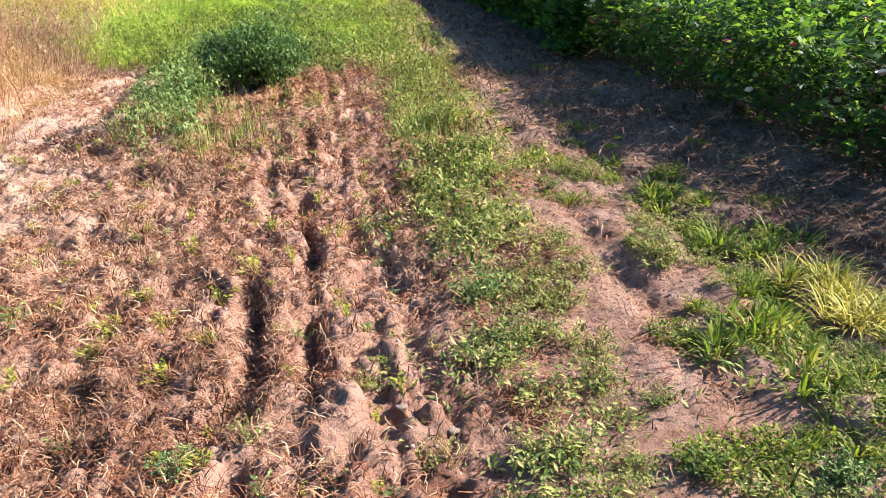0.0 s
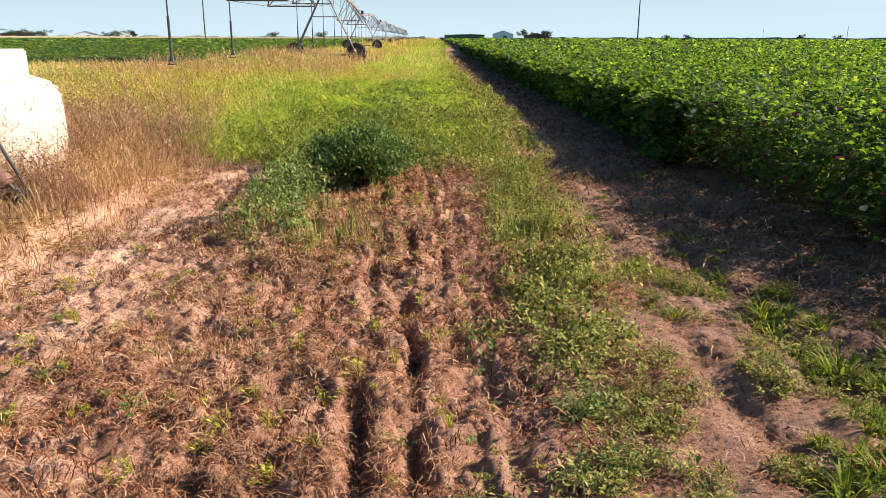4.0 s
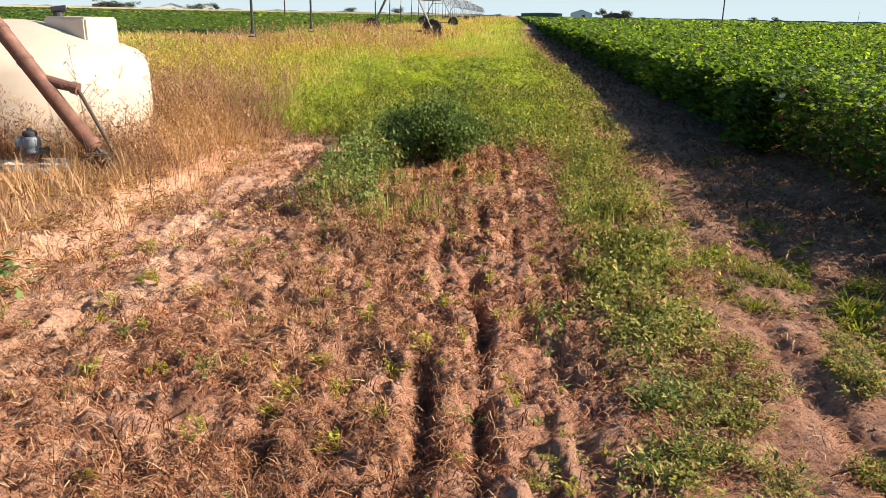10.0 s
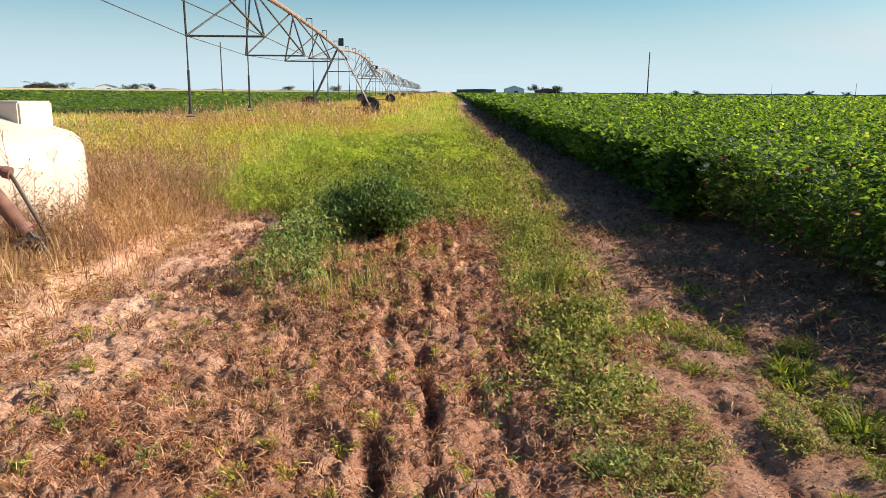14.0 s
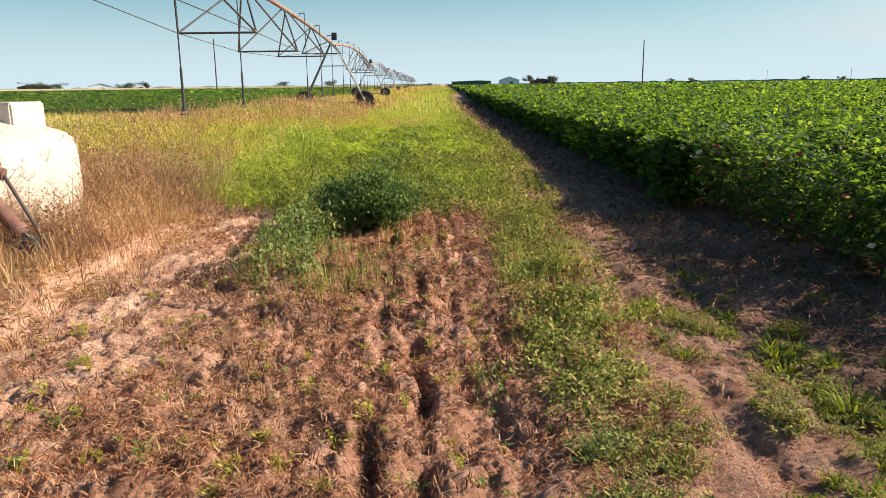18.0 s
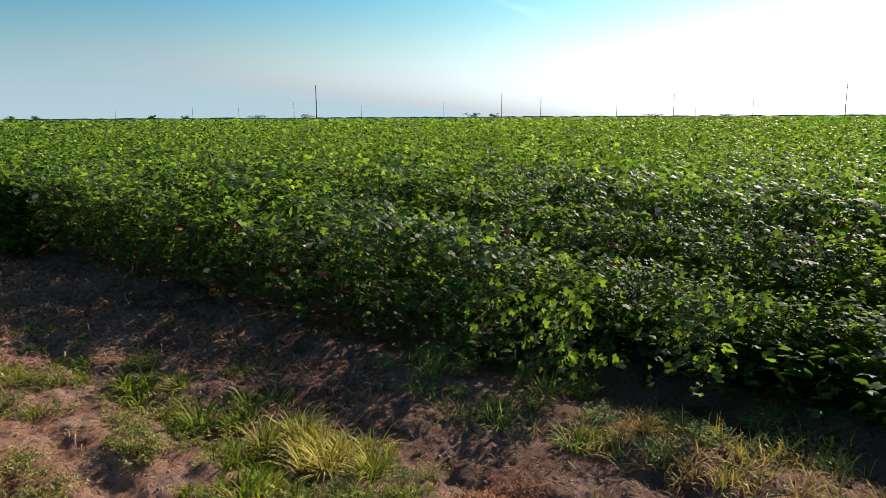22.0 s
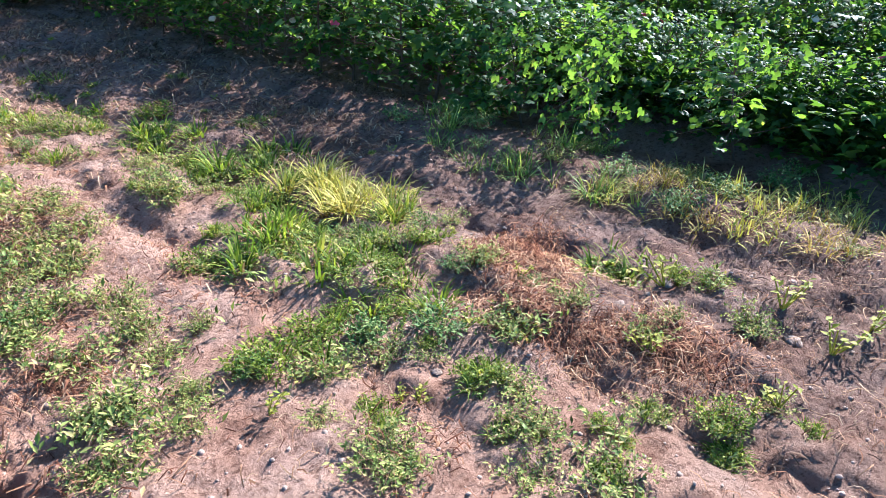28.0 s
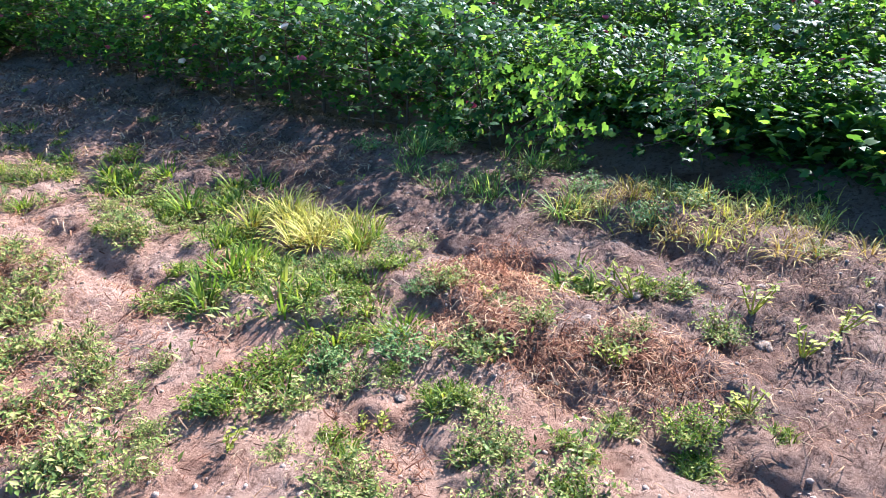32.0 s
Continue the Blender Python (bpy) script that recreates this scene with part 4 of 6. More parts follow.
def build_litter():
    """Cut stalks and dead grass lying over the furrows."""
    rng = np.random.default_rng(24)
    flat_v = np.array([(-0.5, -0.5, 0), (-0.5, 0.5, 0), (0.05, 0.4, 0.26), (0.05, 1.4, 0.26), (0.5, -0.6, 0.0), (0.5, 0.2, 0.0)])
    flat_f = np.array([(0, 2, 3), (0, 3, 1), (2, 4, 5), (2, 5, 3)])
    # a curved stalk, 1 long, arched in plan and in height
    bent_v = np.array([(-0.5, -0.025, 0), (-0.5, 0.025, 0), (-0.17, 0.09, 0.13), (-0.17, 0.145, 0.13), (0.19, 0.10, 0.17), (0.19, 0.155, 0.17), (0.5, -0.06, 0.02), (0.5, -0.01, 0.02)])
    bent_f = np.array([(0, 2, 3), (0, 3, 1), (2, 4, 5), (2, 5, 3), (4, 6, 7), (4, 7, 5)])

    def lay(x, y, lo, hi, wide, lift):
        n = len(x)
        ln = lo + (hi - lo) * rng.random(n) ** 1.6
        size = np.stack([ln, wide * rng.uniform(0.6, 1.4, n), ln * rng.uniform(0.2, 1.8, n)], 1)
        return strew(flat_v, flat_f, np.stack([x, y, height(x, y) + 0.003 + lift * rng.random(n) ** 2], 1), rotations(n, rng.normal(0, 16, n), rng), size)

    def lay_bent(x, y, lo, hi, thick, lift):
        n = len(x)
        ln = lo + (hi - lo) * rng.random(n) ** 1.4
        size = np.stack([ln, ln * thick, ln * rng.uniform(0.3, 2.2, n)], 1)
        return strew(bent_v, bent_f, np.stack([x, y, height(x, y) + 0.004 + lift * rng.random(n) ** 1.5], 1), rotations(n, rng.normal(0, 12, n), rng), size)

    n = 130000
    more = np.random.default_rng(29)
    x, y = rng.uniform(-3.3, 1.45, n), 1.2 + 9 * rng.random(n) ** 1.35
    x, y = np.r_[x, more.uniform(-3.3, 1.45, 26000)], np.r_[y, more.uniform(-3.2, 1.25, 26000)]
    n = len(x)
    dens = (0.16 * smooth(-2.5, -2.2, x) + 0.84 * smooth(-1.9, -0.9, x + 0.5 * (vnoise(x, y, 0.8, 70) - 0.5))) * (1 - smooth(0.0, 0.5, x)) + 0.5 * smooth(0.1, 0.5, x) * (1 - smooth(1.1, 1.4, x)) * smooth(2.3, 3.2, y) + 0.3 * smooth(-3.2, -2.8, x)
    dens = dens * (0.1 + 0.9 * smooth(0.40, 0.58, fbm(x, y, 0.38, 3, 90))) * (1 - 0.3 * smooth(-0.6, -0.1, x) * (1 - smooth(0.4, 0.6, x)))
    k = rng.random(n) < dens
    x, y = x[k], y[k]
    stuff("straw_litter", "fine reddish-brown chaff matted over the furrows", "straw", [lay(x, y, 0.02, 0.07, 0.0042 * np.clip(y / 3.5, 0.9, 2.0), 0.035)], CHAFF)
    n = 190000
    x, y = rng.uniform(-3.0, 1.4, n), 1.2 + 8 * rng.random(n) ** 1.3
    x, y = np.r_[x, more.uniform(-3.0, 1.4, 38000)], np.r_[y, more.uniform(-3.2, 1.25, 38000)]
    n = len(x)
    heap = 0.15 + 0.85 * smooth(0.36, 0.54, fbm(x, y, 0.3, 3, 64))
    heap = np.where(x < -1.1, smooth(0.42, 0.57, fbm(x, y, 0.3, 3, 64)), heap) * (1 - 0.85 * smooth(0.15, 0.45, x) * (1 - smooth(2.4, 3.2, y)))
    k = rng.random(n) < 0.85 * heap * (1 - 0.35 * smooth(-0.5, 0.0, x)) * ((0.35 * smooth(-2.5, -2.2, x) + 0.65 * smooth(-1.9, -1.1, x)) * (1 - 0.45 * smooth(-0.1, 0.3, x)) * (1 - smooth(0.9, 1.3, x)))
    x, y = x[k], y[k]
    stuff("straw_litter", "orange-brown cut stalks heaped over the furrows", "straw", [lay_bent(x, y, 0.022, 0.08, 1.3 * np.clip(y / 4, 0.62, 1.7), 0.045)], LITTER)
    n = 30000
    x, y = rng.uniform(1.05, 3.0, n), 3.2 + 12 * rng.random(n) ** 1.3
    k = rng.random(n) < 0.04 + 0.8 * smooth(0.52, 0.66, fbm(x, y, 0.6, 3, 76))
    x, y = x[k], y[k]
    stuff("straw_litter", "scattered red-brown stalks along the wheel track", "straw", [lay_bent(x, y, 0.03, 0.1, 1.0 * np.clip(y / 6, 0.8, 2), 0.03)], LITTER)
    n = 3600
    x, y = rng.uniform(-2.5, 0.6, n), 1.8 + 7.5 * rng.random(n) ** 1.2
    k = rng.random(n) < (0.25 + 0.75 * smooth(-1.7, -1.0, x) - 0.5 * smooth(-0.5, 0.0, x)) * (0.15 + 0.85 * smooth(0.4, 0.6, fbm(x, y, 0.35, 2, 69)))
    x, y = x[k], y[k]
    tone = rng.random(len(x)) < 0.6
    for label, m, q in (("low clumps of orange-brown stubble", LITTER, tone), ("low clumps of dark brown stubble", CHAFF, ~tone)):
        stuff("stubble", label, "straw", [clumps(x[q], y[q], 18, rng.uniform(0.03, 0.075, q.sum()), rng.uniform(0.05, 0.12, q.sum()), 0.0048, rng, 74, STEMLET_V, STEMLET_F)], m)
    n = 26000
    x, y = rng.uniform(1.0, 3.4, n), 3.5 + 60 * rng.random(n) ** 2.2
    k = rng.random(n) < smooth(3.5, 9.0, y) * (0.25 + 0.7 * smooth(0.4, 0.6, fbm(x, y, 0.7, 2, 74)))
    x, y = x[k], y[k]
    wide = 0.005 * np.clip(y / 7, 1, 5)
    stuff("dead_leaves", "dark dead stalks and leaves along the track", "straw", [lay(x, y, 0.05, 0.22, wide * 1.4, 0.03)], TRACK_BITS)
    n = 34000
    x, y = rng.uniform(0.9, 3.7, n), 0.2 + 10 * rng.random(n) ** 1.2
    k = rng.random(n) < smooth(1.1, 2.0, x) * (0.4 + 0.6 * smooth(0.36, 0.56, fbm(x, y, 0.45, 3, 75))) * (0.25 + 0.75 * np.maximum(smooth(3.0, 5.0, y), smooth(2.4, 2.9, x)))
    x, y = x[k], y[k]
    stuff("plant_debris", "fine dark plant debris on the sandy track", "debris", [lay(x, y, 0.01, 0.06, 0.0035 + 0.006 * smooth(3.0, 5.5, y), 0.012)], TRACK_BITS)
    n = 14000
    x, y = rng.uniform(0.6, 3.4, n), rng.uniform(0.3, 7, n)
    k = rng.random(n) < 0.10 + 0.9 * smooth(0.56, 0.7, fbm(x, y, 0.55, 2, 92))
    for cx, cy, r in ((0.77, 2.33, 0.22), (2.24, 1.86, 0.2), (2.36, 1.61, 0.22), (2.1, 1.59, 0.25), (1.94, 1.63, 0.15), (2.08, 1.0, 0.24), (1.96, 1.22, 0.2), (2.26, 1.14, 0.25)):
        k |= (np.hypot(x - cx, y - cy) < r * 0.7) & (rng.random(n) < 0.6)
        q = rng.normal(0, r * 0.42, (300, 2))
        x, y, k = np.r_[x, cx + q[:, 0]], np.r_[y, cy + q[:, 1]], np.r_[k, np.ones(300, bool)]
        n = len(x)
    x, y = x[k], y[k]
    mat_x, mat_y = [], []
    for cx, cy, r in ((2.36, 1.76, 0.2), (2.16, 1.66, 0.24), (2.0, 1.5, 0.18), (2.24, 1.9, 0.16), (2.2, 1.14, 0.22), (2.18, 0.96, 0.2), (2.05, 1.32, 0.2), (0.74, 2.31, 0.17), (2.5, 1.9, 0.2), (1.75, 2.7, 0.16)):
        q = rng.normal(0, r * 0.42, (430, 2))
        mat_x.append(cx + q[:, 0])
        mat_y.append(cy + q[:, 1])
    stuff("straw_litter", "dark red-brown mats of dead stalks on the sand", "straw", [lay(np.concatenate(mat_x), np.concatenate(mat_y), 0.02, 0.075, 0.0032, 0.022)], CHAFF)
    stuff("straw_litter", "dark dry stalks strewn on the sandy track", "straw", [lay_bent(x, y, 0.02, 0.075, 0.8, 0.022)], LITTER)


def build_clods():
    """Loose lumps of soil."""
    rng = np.random.default_rng(25)
    bm = bmesh.new()
    bmesh.ops.create_icosphere(bm, subdivisions=1, radius=1)
    v0 = np.array([v.co[:] for v in bm.verts]) * (1 + 0.35 * (rng.random((len(bm.verts), 1)) - 0.5))
    f0 = np.array([[v.index for v in f.verts] for f in bm.faces])
    bm.free()
    n = 5000
    x, y = rng.uniform(-2.7, 3.2, n), 0.4 + 7.5 * rng.random(n) ** 1.3
    s = 0.003 + 0.009 * rng.random(n) ** 2.5
    size = np.stack([s, s * rng.uniform(0.6, 1.2, n), s * 0.55], 1)
    ob = stuff("soil_crumbs", "small crumbs of sandy soil", "soil", [strew(v0, f0, np.stack([x, y, height(x, y) + s * 0.1], 1), rotations(n, rng.normal(0, 15, n), rng), size)], CLOD)
    ob.data.polygons.foreach_set("use_smooth", np.ones(len(ob.data.polygons), bool))
    # larger clods that can be told apart
    kinds = []
    for j in range(5):
        bm = bmesh.new()
        bmesh.ops.create_icosphere(bm, subdivisions=2, radius=1)
        for v in bm.verts:
            q = v.co * 1.3 + Vector((7.0 * j, 0, 0))
            v.co *= 1 + 0.6 * noise.noise(q) + 0.4 * noise.noise(q * 3)
            v.co.z *= 0.5
        me = bpy.data.meshes.new("soil_clod")
        bm.to_mesh(me)
        bm.free()
        me.materials.append(CLOD)
        me.polygons.foreach_set("use_smooth", np.ones(len(me.polygons), bool))
        kinds.append(me)
    for j in range(170):
        if j < 130:
            px, py = rng.uniform(-2.5, 0.5), 1.9 + 5.5 * rng.random()
        else:
            px, py = rng.uniform(0.9, 3.0), rng.uniform(0.5, 6.0)
        r = 0.009 + 0.018 * rng.random() ** 2
        ob = tagged(new("soil_clod", kinds[j % 5]), "rounded clod of dry sandy soil", "clod", group="clods on the field")
        ob.matrix_basis = pose(px, py, float(height(px, py)) + 0.05 * r, 0, 0, rng.uniform(0, 360)) @ Matrix.Diagonal((r, r * rng.uniform(0.7, 1.2), r, 1))


def bush(name, label, at, rx, ry, h, n, size, mat, seed, shape=OVAL_V, faces=OVAL_F):
    rng = np.random.default_rng(seed)
    ob = thing(name, label, "bush", (at[0], at[1], float(height(at[0], at[1]))))
    bm = bmesh.new()
    ends = []
    for k in range(70):
        a, r = rng.uniform(0, 6.28), math.sqrt(rng.uniform(0.0, 0.8))
        e = Vector((rx * r * math.cos(a), ry * r * math.sin(a), h * rng.uniform(0.65, 1.0) * math.sqrt(1 - r * r) + 0.05))
        tube(bm, (0.06 * math.cos(a), 0.06 * math.sin(a), -0.03), e, 0.006, 5, 0.002)
        ends.append(e)
    part("stem", bm, STEM, ob)
    per = n // len(ends)
    pts = np.concatenate([np.array(e)[None] * rng.uniform(0.4, 1.08, (per, 1)) + rng.normal(0, 0.065, (per, 3)) * (1, 1, 0.8) for e in ends])
    pts[:, 2] = np.clip(pts[:, 2], 0.01, None)
    v, f = strew(shape, faces, pts, rotations(len(pts), rng.normal(25, 32, len(pts)), rng), size * rng.uniform(0.6, 1.3, len(pts)))
    link_mesh("foliage", v, f, mat, ob)
    return ob


def build_dry_weeds():
    rng = np.random.default_rng(22)
    n = 5200
    x, y = rng.uniform(-9, -2.5, n), rng.uniform(5.9, 12.6, n)
    reach = 1 - smooth(-3.3, -2.75, x + 0.12 * (y - 9) + 0.5 * (vnoise(x, y, 0.9, 80) - 0.5))
    d = smooth(5.3, 6.3, y + 0.6 * (vnoise(x, y, 0.8, 84) - 0.5)) * (1 - smooth(10.6, 12.2, y)) * reach
    k = (rng.random(n) < d * (0.55 + 0.45 * vnoise(x, y, 0.7, 85))) & (np.hypot((x + 3.95) * 0.8, y - 6.25) > 0.42)
    x, y = x[k], y[k]
    h = rng.uniform(0.25, 0.55, len(x)) * (0.55 + 0.75 * vnoise(x, y, 0.9, 93)) * (0.85 + 0.25 * smooth(6.3, 8.0, y))
    cx, cy = rng.uniform(-6.4, -3.45, 520), rng.uniform(6.15, 6.72, 520)
    far = np.hypot((cx + 3.9) * 0.8, cy - 6.25) > 0.36
    x, y, h = np.r_[x, cx[far]], np.r_[y, cy[far]], np.r_[h, rng.uniform(0.28, 0.55, far.sum())]
    h = h * (1 + 0.75 * smooth(7.8, 9.0, y) * (1 - smooth(10.8, 11.8, y)))
    deep = fbm(x, y, 1.1, 2, 94) + rng.normal(0, 0.1, len(x)) - 0.22 * (1 - smooth(6.7, 7.0, y)) * smooth(6.0, 6.3, y) - 0.40 * smooth(-5.4, -4.6, x) * smooth(8.0, 8.9, y) * (1 - smooth(10.9, 11.6, y))
    for name, label, mat, k in (("dry_weeds", "tall dry tan grass and weeds round the tank", DRY, deep > 0.40), ("dry_weeds", "dense reddish-brown dead weeds beside the tank", DRY_DARK, deep <= 0.40)):
        cx, cy, ch = x[k], y[k], h[k]
        i = np.repeat(np.arange(len(cx)), 24)
        m = len(i)
        lx, ly = cx[i] + rng.normal(0, 0.10, m), cy[i] + rng.normal(0, 0.10, m)
        curls = strew(OVAL_V * (0.42, 1.15, 2.2), OVAL_F, np.stack([lx, ly, height(lx, ly) + ch[i] * rng.uniform(0.05, 1.0, m)], 1), rotations(m, rng.normal(15, 45, m), rng), rng.uniform(0.015, 0.042, m))
        stuff(name, label, "weeds", [clumps(cx, cy, 16, 0.14, ch * 0.95, 0.0048, rng, 36), curls], mat)
    # short dead grass on the bank
    n = 7000
    x, y = rng.uniform(-6, -2.2, n), rng.uniform(1.2, 9.5, n)
    k = rng.random(n) < (1 - smooth(-2.75, -2.3, x + 0.35 * (vnoise(x, y, 0.6, 95) - 0.5))) * (0.35 + 0.65 * smooth(0.3, 0.55, fbm(x, y, 0.6, 2, 96)))
    x, y = x[k], y[k]
    stuff("dead_grass", "short dead tan grass on the bank", "grass", [clumps(x, y, 11, 0.12, rng.uniform(0.06, 0.2, len(x)) * (1 + 0.7 * smooth(-2.8, -3.4, x)), 0.0062, rng, 78, STEMLET_V, STEMLET_F)], DRY)
    n = 26000
    x, y = rng.uniform(-4.5, -2.3, n), rng.uniform(1.5, 8.5, n)
    k = rng.random(n) < 0.8 * (1 - smooth(-2.7, -2.35, x)) * smooth(0.35, 0.55, fbm(x, y, 0.4, 2, 73))
    x, y = x[k], y[k]
    v, f = strew(OVAL_V * (0.35, 1, 1.2), OVAL_F, np.stack([x, y, height(x, y) + 0.01 + 0.03 * rng.random(len(x))], 1), rotations(len(x), rng.normal(0, 16, len(x)), rng), rng.uniform(0.03, 0.09, len(x)))
    stuff("straw_litter", "flattened dead stalks on the bank", "straw", [(v, f)], DRY)


def dry_stalk(rng, h):
    """A tall dead weed with a branching head."""
    ob = thing("dead_weed_stalk", "tall dead weed with a branching seed head", "weed", group="dead weeds by the tank")
    bm = bmesh.new()
    tube(bm, (0, 0, -0.03), (0.03, 0.0, h), 0.006, 5, 0.002)
    pts = []
    for k in range(14):
        z = rng.uniform(0.35, 1.0) * h
        a, ln = rng.uniform(0, 6.28), 0.2 * (1.15 - z / h) + 0.03
        e = Vector((0.03 * z / h + ln * math.cos(a), ln * math.sin(a), z + ln * 0.9))
        tube(bm, (0.03 * z / h, 0, z), e, 0.003, 4, 0.001)
        pts += [np.array(e) * (1, 1, 1) + rng.normal(0, 0.018, 3) for _ in range(9)]
    tagged(part("stalk", bm, DRY_DARK, ob), kind="stuff")
    pts = np.array(pts)
    v, f = strew(OVAL_V, OVAL_F, pts, rotations(len(pts), rng.normal(20, 40, len(pts)), rng), rng.uniform(0.012, 0.032, len(pts)))
    tagged(link_mesh("seed_head", v, f, DRY, ob), kind="stuff")
    return ob


def build_stalks():
    rng = np.random.default_rng(26)
    kinds = [dry_stalk(rng, h) for h in (0.8, 1.05, 0.65, 0.95)]
    spots = [(rng.uniform(-5.4, -3.0), rng.uniform(6.5, 7.1)) for _ in range(52)] + [(rng.uniform(-4.2, -3.2), rng.uniform(7.2, 10.5)) for _ in range(16)] + [(rng.uniform(-5.2, -3.0), rng.uniform(8.6, 11.2)) for _ in range(70)]
    for k, (x, y) in enumerate(spots):
        m = pose(x, y, float(height(x, y)), rng.uniform(-9, 9), rng.uniform(-9, 9), rng.uniform(0, 360))
        if k < len(kinds):
            kinds[k].matrix_basis = m
        else:
            s = rng.uniform(0.65, 1.1) * (0.62 if y < 7.15 else 1.0)
            copy_thing(kinds[int(rng.integers(len(kinds)))], m @ Matrix.Diagonal((s, s, s, 1)))


# ---- single plants near the camera ----
def grass_tuft(rng, label, mat, n=110, h=0.2, spread=0.07, broad=0.0085, lean=56):
    """Arching blades that fan out from a few crowns, over a mat of dead blades."""
    ob = thing("grass_tuft", label, "grass", group="grass tufts on the track")
    crowns = np.stack([1.3 * spread * np.sqrt(rng.random(6)), rng.uniform(0, 2 * np.pi, 6)], 1)
    cx, cy = crowns[:, 0] * np.cos(crowns[:, 1]), crowns[:, 0] * np.sin(crowns[:, 1])
    for name, m, count, hh, fall in (("foliage", mat, n, h, lean), ("thatch", DRY, n // 4, h * 0.6, 76)):
        i = rng.integers(0, 6, count)
        q, phi = np.sqrt(rng.random(count)), rng.uniform(0, 2 * np.pi, count)
        x, y = cx[i] + 0.35 * spread * q * np.cos(phi), cy[i] + 0.35 * spread * q * np.sin(phi)
        long = hh * rng.uniform(0.4, 1.15, count)
        size = np.stack([broad * rng.uniform(0.6, 1.15, count) / 0.024, long, long * rng.uniform(0.75, 1.1, count)], 1)
        tilt = -np.abs(rng.normal(0.15, 0.75, count)) * fall * (0.4 + 0.8 * q)
        v, f = strew(BLADE_V, BLADE_F, np.stack([x, y, np.full(count, -0.01)], 1), rotations(count, tilt, rng, phi - np.pi / 2 + rng.normal(0, 0.4, count)), size)
        tagged(link_mesh(name, v, f, m, ob), kind="stuff")
    count = n if lean < 70 else n // 3
    r, a = 1.5 * spread * np.sqrt(rng.random(count)), rng.uniform(0, 2 * np.pi, count)
    at = np.stack([r * np.cos(a), r * np.sin(a), h * 0.4 * rng.random(count) * (1.1 - r / (1.8 * spread))], 1)
    v, f = strew(OVAL_V, OVAL_F, at, rotations(count, rng.normal(22, 28, count), rng), 0.026 * rng.uniform(0.5, 1.3, count))
    link_mesh("leaves", v, f, WEED, ob)
    return ob


CORNERS = ((1.0, 0.0), (-0.5, 0.87), (-0.5, -0.87))


def weed_clump(rng, label, mat, rad=0.2, h=0.15, stems=30, leaves=20, size=0.026):
    """A low spreading weed: wiry stems from one root, small leaves along them."""
    ob = thing("weed_clump", label, "weed", group="low weeds in the field")
    bm = bmesh.new()
    root = [bm.verts.new((0.004 * c, 0.004 * d, -0.01)) for c, d in CORNERS]
    pts = []
    for k in range(stems):
        a, r = rng.uniform(0, 6.28), rad * math.sqrt(rng.uniform(0.05, 1.0))
        e = Vector((r * math.cos(a), r * math.sin(a), h * rng.uniform(0.45, 1.1) * (1.15 - 0.6 * r / rad)))
        b = Vector((rng.normal(0, 0.25) * rad, rng.normal(0, 0.25) * rad, -0.01))
        low = [bm.verts.new(b + Vector((0.0022 * c, 0.0022 * d, 0.012))) for c, d in CORNERS]
        high = [bm.verts.new(e + Vector((0.001 * c, 0.001 * d, 0))) for c, d in CORNERS]
        for lo, hi in ((root, low), (low, high)):
            for j in range(3):
                bm.faces.new((lo[j], lo[(j + 1) % 3], hi[(j + 1) % 3], hi[j]))
        for s in rng.uniform(0.25, 1.06, leaves):
            pts.append(np.array(b.lerp(e, s)) + rng.normal(0, 0.011, 3))
    part("stem", bm, DRY_DARK, ob)
    pts = np.array(pts)
    v, f = strew(OVAL_V, OVAL_F, pts, rotations(len(pts), rng.normal(22, 28, len(pts)), rng), size * rng.uniform(0.5, 1.25, len(pts)))
    link_mesh("leaves", v, f, mat, ob)
    return ob


def seedling(rng, label, mat, h=0.12, size=0.05):
    ob = thing("weed_seedling", label, "weed", group="young weeds in the field")
    bm = bmesh.new()
    pts, tilt = [], []
    for k in range(5):
        e = Vector((rng.normal(0, 0.028), rng.normal(0, 0.028), h * rng.uniform(0.5, 1.1)))
        tube(bm, (0, 0, -0.01), e, 0.003, 5, 0.0015)
        for s in (0.45, 0.6, 0.75, 0.9, 1.0, 1.0, 1.02):
            pts.append(np.array(e) * s + rng.normal(0, 0.005, 3))
            tilt.append(rng.normal(18, 18))
    part("stem", bm, SPRIG, ob)
    pts = np.array(pts)
    v, f = strew(OVAL_V * (1.3, 1, 1), OVAL_F, pts, rotations(len(pts), np.array(tilt), rng), size * rng.uniform(0.5, 1.2, len(pts)))
    link_mesh("leaves", v, f, mat, ob)
    return ob


class Nursery:
    """Places the made kinds themselves first and copies of them afterwards."""

    def __init__(self, kinds, rng, scale=1.0, odds=None):
        self.kinds, self.rng, self.used, self.scale, self.odds = kinds, rng, set(), scale, odds

    def put(self, x, y, s=1.0, kind=None):
        i = int(self.rng.choice(len(self.kinds), p=self.odds)) if kind is None else kind
        s = s * self.scale
        m = pose(x, y, float(height(x, y)), 0, 0, self.rng.uniform(0, 360)) @ Matrix.Diagonal((s, s, s * self.rng.uniform(0.85, 1.1), 1))
        if i in self.used:
            return copy_thing(self.kinds[i], m)
        self.used.add(i)
        self.kinds[i].matrix_basis = m
        return self.kinds[i]


